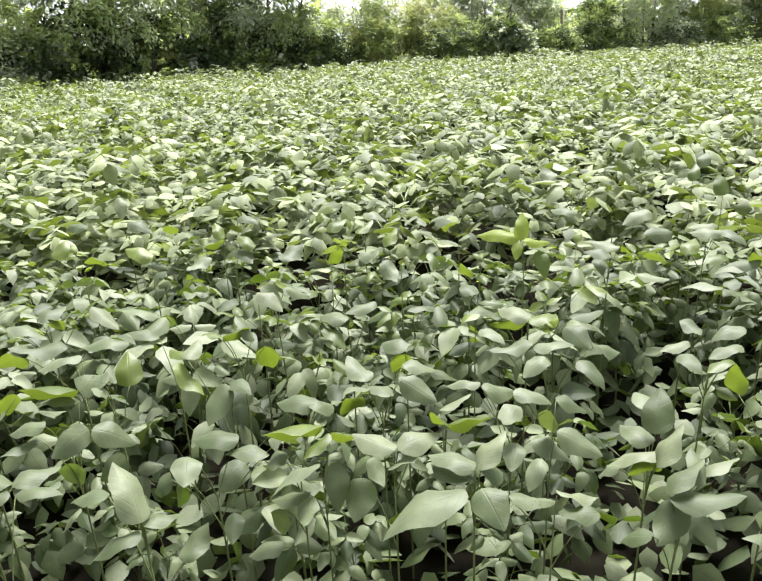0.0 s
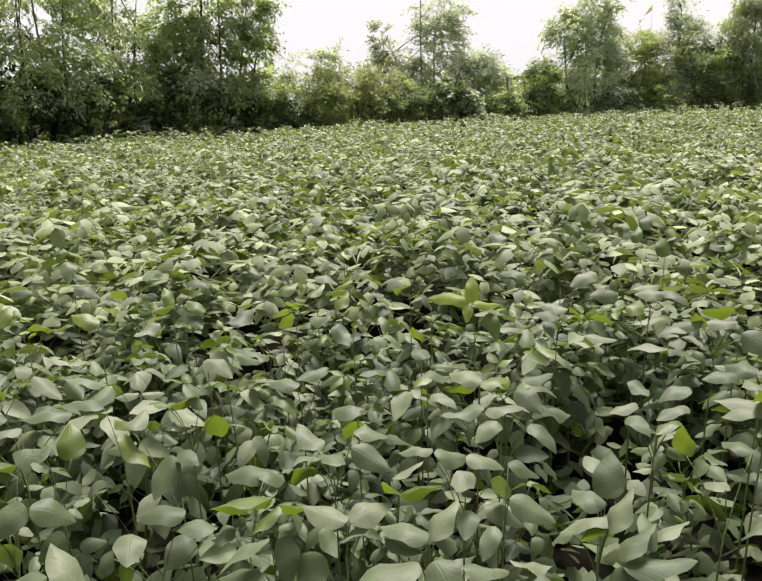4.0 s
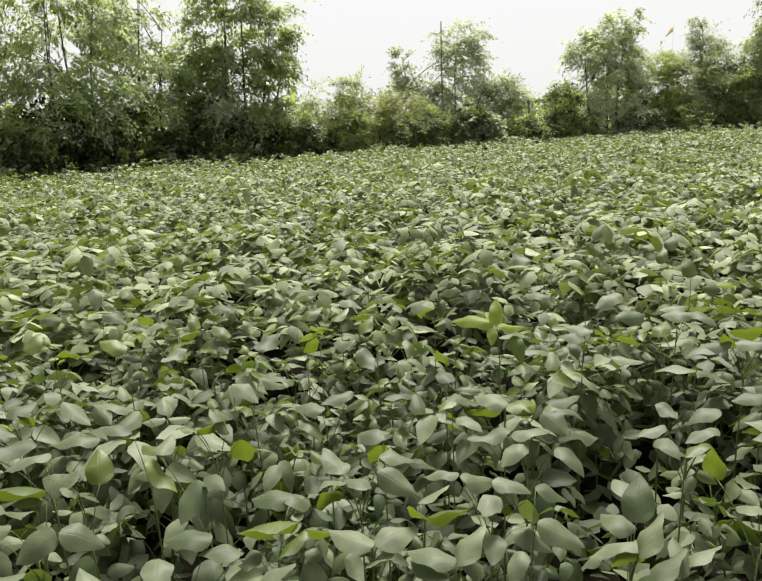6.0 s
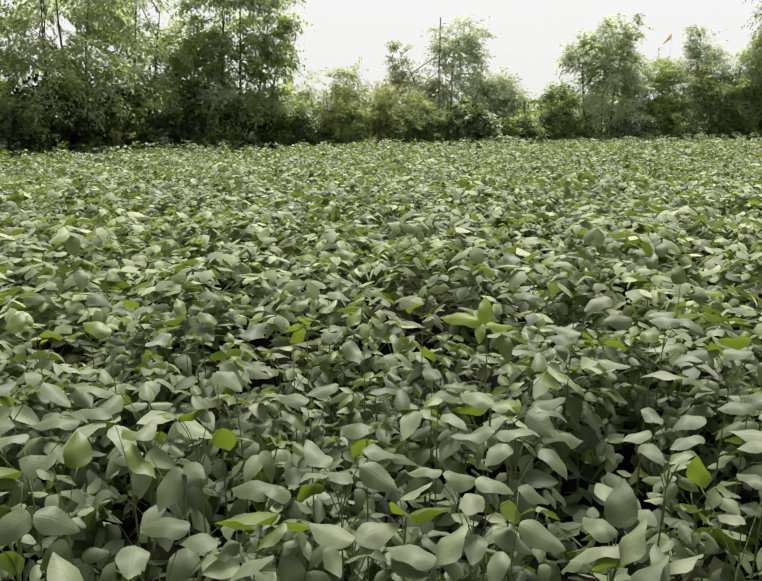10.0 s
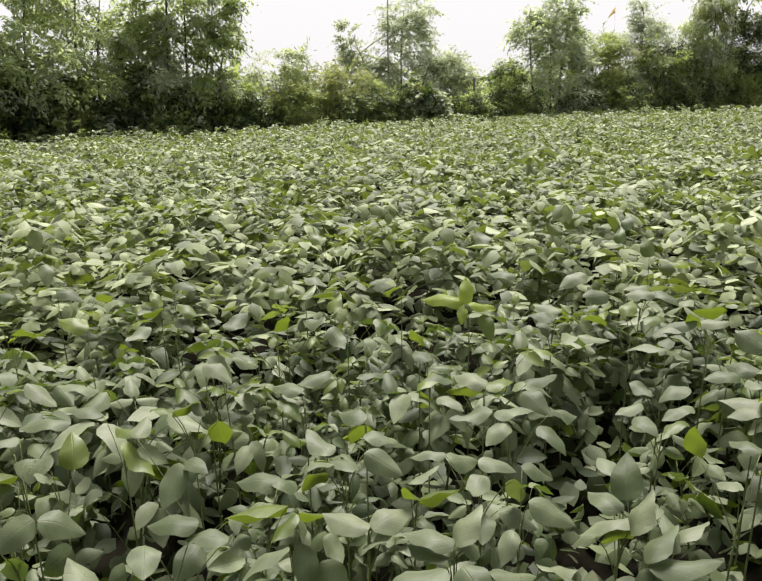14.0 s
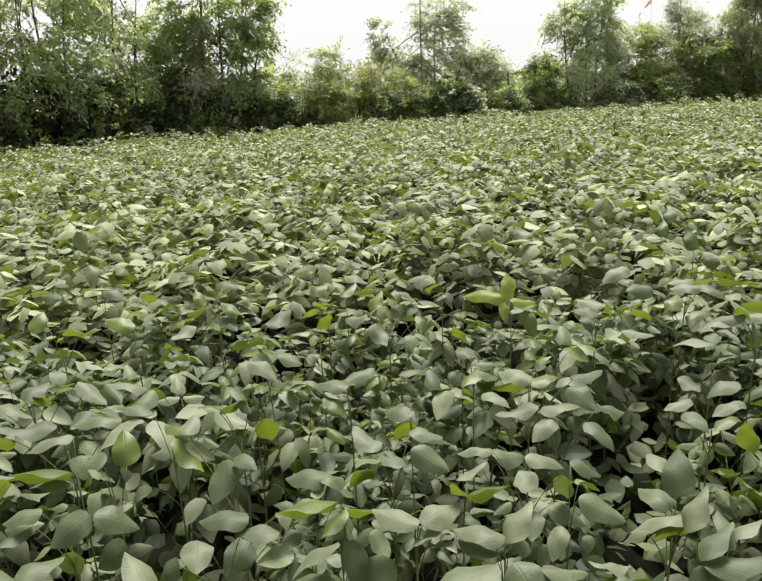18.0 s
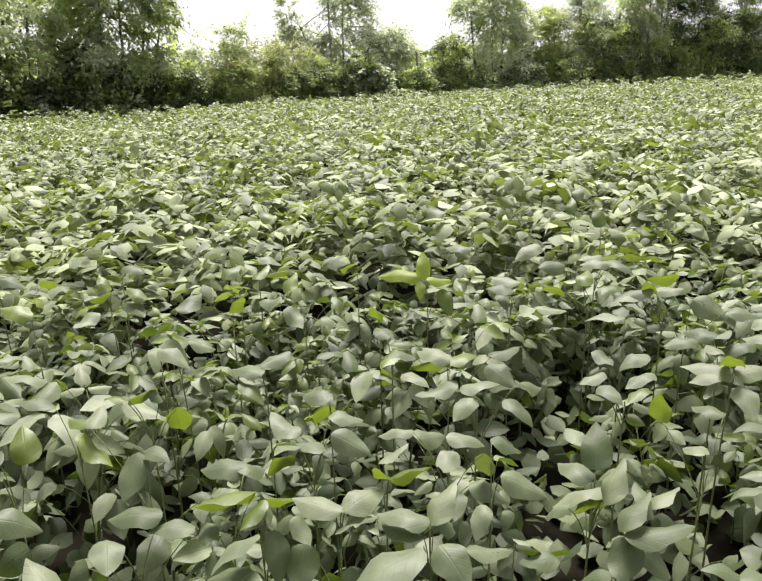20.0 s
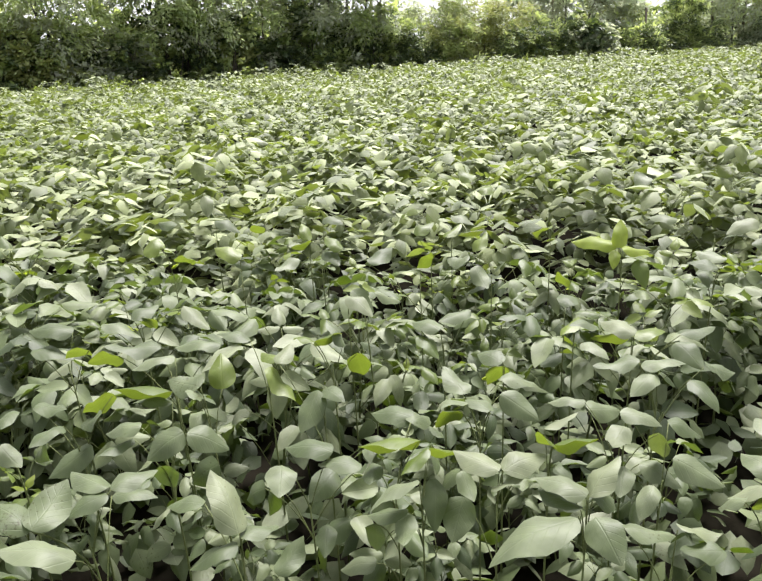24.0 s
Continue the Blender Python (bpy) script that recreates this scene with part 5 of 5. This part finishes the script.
placed_plant("soybean plant with a bright yellow-green leafy top", (-0.154, 4.010), [(-0.185, 4.104, 0.79, 0.90, 0.71, -0.5, 0.123, 1, 4, 1.09), (-0.123, 3.816, 0.78, -0.31, 0.54, 0.2, 0.115, 1, 0, 1.03)])
placed_plant("soybean plant with a bright yellow-green leafy top", (0.151, 3.160), [(0.151, 3.110, 0.78, 2.17, 0.22, 0.7, 0.107, 1, 4, 1.11)])
placed_plant("soybean plant with broad grey-green three-part leaves", (0.149, 2.452), [(0.149, 2.402, 0.77, 2.65, 0.90, -0.2, 0.087, 1, 6, 0.96)])
placed_plant("soybean plant with broad grey-green three-part leaves", (0.780, 4.015), [(0.669, 3.918, 0.79, 0.48, 0.76, -0.5, 0.120, 0, 4, 1.20), (0.891, 4.011, 0.78, 0.55, 0.34, -0.3, 0.101, 3, 0, 1.06)])
placed_plant("soybean plant with a bright yellow-green leafy top", (1.228, 4.343), [(1.140, 4.174, 0.79, 0.79, 0.60, -0.7, 0.116, 1, 1, 1.14), (1.316, 4.413, 0.79, -0.39, 0.95, 0.1, 0.115, 1, 6, 1.15)])
placed_plant("soybean plant with a bright yellow-green leafy top", (1.483, 4.730), [(1.483, 4.680, 0.79, 0.26, 0.65, -0.3, 0.122, 1, 0, 1.08)])
placed_plant("soybean plant with a bright yellow-green leafy top", (1.376, 3.570), [(1.376, 3.520, 0.78, -0.03, 0.92, -0.1, 0.117, 1, 6, 1.06)])
placed_plant("soybean plant with a bright yellow-green leafy top", (1.360, 3.925), [(1.360, 3.875, 0.78, -0.40, 1.00, -0.1, 0.113, 1, 0, 0.93)])
placed_plant("soybean plant with broad grey-green three-part leaves", (-0.258, 3.354), [(-0.258, 3.304, 0.79, -1.99, 0.02, 0.2, 0.106, 0, 0, 1.06)])
placed_plant("soybean plant with large pale grey-green spread leaves", (-1.562, 3.883), [(-1.562, 3.833, 0.79, -2.78, -0.56, -0.0, 0.127, 2, 0, 0.95)])
placed_plant("soybean plant with broad grey-green three-part leaves", (-0.821, 3.326), [(-0.821, 3.276, 0.79, -2.08, 0.24, 0.4, 0.100, 0, 2, 1.02)])
placed_plant("soybean plant with large pale grey-green spread leaves", (0.796, 3.210), [(0.943, 3.139, 0.80, 1.97, -0.06, -0.4, 0.129, 2, 0, 1.09), (0.650, 3.181, 0.79, 1.14, 0.33, -0.3, 0.113, 0, 0, 1.09)])
placed_plant("soybean plant with broad grey-green three-part leaves", (1.491, 4.197), [(1.491, 4.147, 0.80, -0.81, 1.03, 0.2, 0.109, 0, 0, 1.16)])
# bare gaps between the plants
GAPS = [(-0.47, 1.50), (-0.39, 1.36), (-0.25, 1.28), (-0.15, 1.29), (-0.47, 1.39), (0.72, 1.42), (0.91, 1.34), (0.64, 1.56), (0.80, 1.34), (0.78, 1.60), (0.11, 1.70), (0.10, 1.32), (0.70, 2.61), (1.04, 2.52), (-1.19, 1.48), (-0.62, 2.18), (-1.15, 1.95), (-0.87, 2.53), (0.33, 2.77), (0.46, 1.42), (-0.42, 1.20), (-0.28, 1.12), (-0.12, 1.14), (0.02, 1.16), (-0.30, 1.02), (-0.10, 1.02), (0.55, 1.25), (0.66, 1.25)]


def in_gap(x, y):
    return any(((x - a) / 0.17) ** 2 + ((y - b - 0.02) / 0.19) ** 2 < 1 for a, b in GAPS)


spots = []
for row in range(2, 9):
    for x in np.arange(-4.2, 4.6, 0.100):
        y = row * 0.42 + rp.normal(0, 0.06)
        if -0.78 * y - 0.4 < x < 0.88 * y + 0.4 and y < NEAR_Y + 0.05 and rp.random() < 0.92 and not in_gap(x, y):
            spots.append((x + rp.normal(0, 0.035), y))
used = set()
for x, y in spots:
    k = int(rp.integers(0, 7)) if rp.random() < (0.72 if y < 1.9 else 0.60) else int(rp.integers(7, 10))
    tall = (0.70 + sway(x, y) + rp.normal(0, 0.05)) / 0.70
    if min(math.hypot(x - a, (y - b) * 0.8) for a, b in TAKEN) < 0.11:
        if rp.random() < (0.65 if y < 1.5 else 0.35):
            continue
        tall, k = min(tall, 0.72 + rp.uniform(-0.10, 0.08)), k % 7
    elif y < 2.2 and rp.random() < 0.3:
        continue
    elif y < 2.2:
        tall = min(tall, rp.uniform(0.86, 0.99) - (0.08 if y < 1.4 else 0))
    kind = (close if y < 1.9 else beyond)[k]
    m = Matrix.LocRotScale((x, y, 0), Euler((rp.normal(0, 0.07), rp.normal(0, 0.07), rp.uniform(0, 6.28))), (tall, tall, tall))
    if kind in used:
        copy_thing(kind, m)
    else:
        used.add(kind)
        kind.matrix_basis = m


# the lowest leaves, between the stems
n_low = 7600
lx, ly = rp.uniform(-3.2, 3.6, n_low), rp.uniform(0.5, 3.7, n_low)
bare = np.array([in_gap(a, b) for a, b in zip(lx, ly)])
kept = ~bare | (rp.random(n_low) < 0.5)
lx, ly, bare = lx[kept], ly[kept], bare[kept]
n_low = len(lx)
low_base = np.stack([lx, ly, np.where(bare, rp.uniform(0.02, 0.16, n_low), rp.uniform(0.03, 0.26, n_low))], -1)
v, lo, to, uv = leaves(T_MIDDLE, low_base, rp.uniform(0, 6.28, n_low), rp.normal(-0.3, 0.4, n_low), rp.normal(0, 0.4, n_low), 0.09 * np.clip(rp.normal(1, 0.18, n_low), 0.5, 1.4), rp.uniform(0, 0.4, n_low), rp.uniform(0, 0.5, n_low))
low = new("soybean_crop", mesh_of("soybean_crop", v, lo, to, [leaf_low], uv))
tagged(low, "lower leaves of the soybean crop near the soil", "soybean crop", kind="stuff")
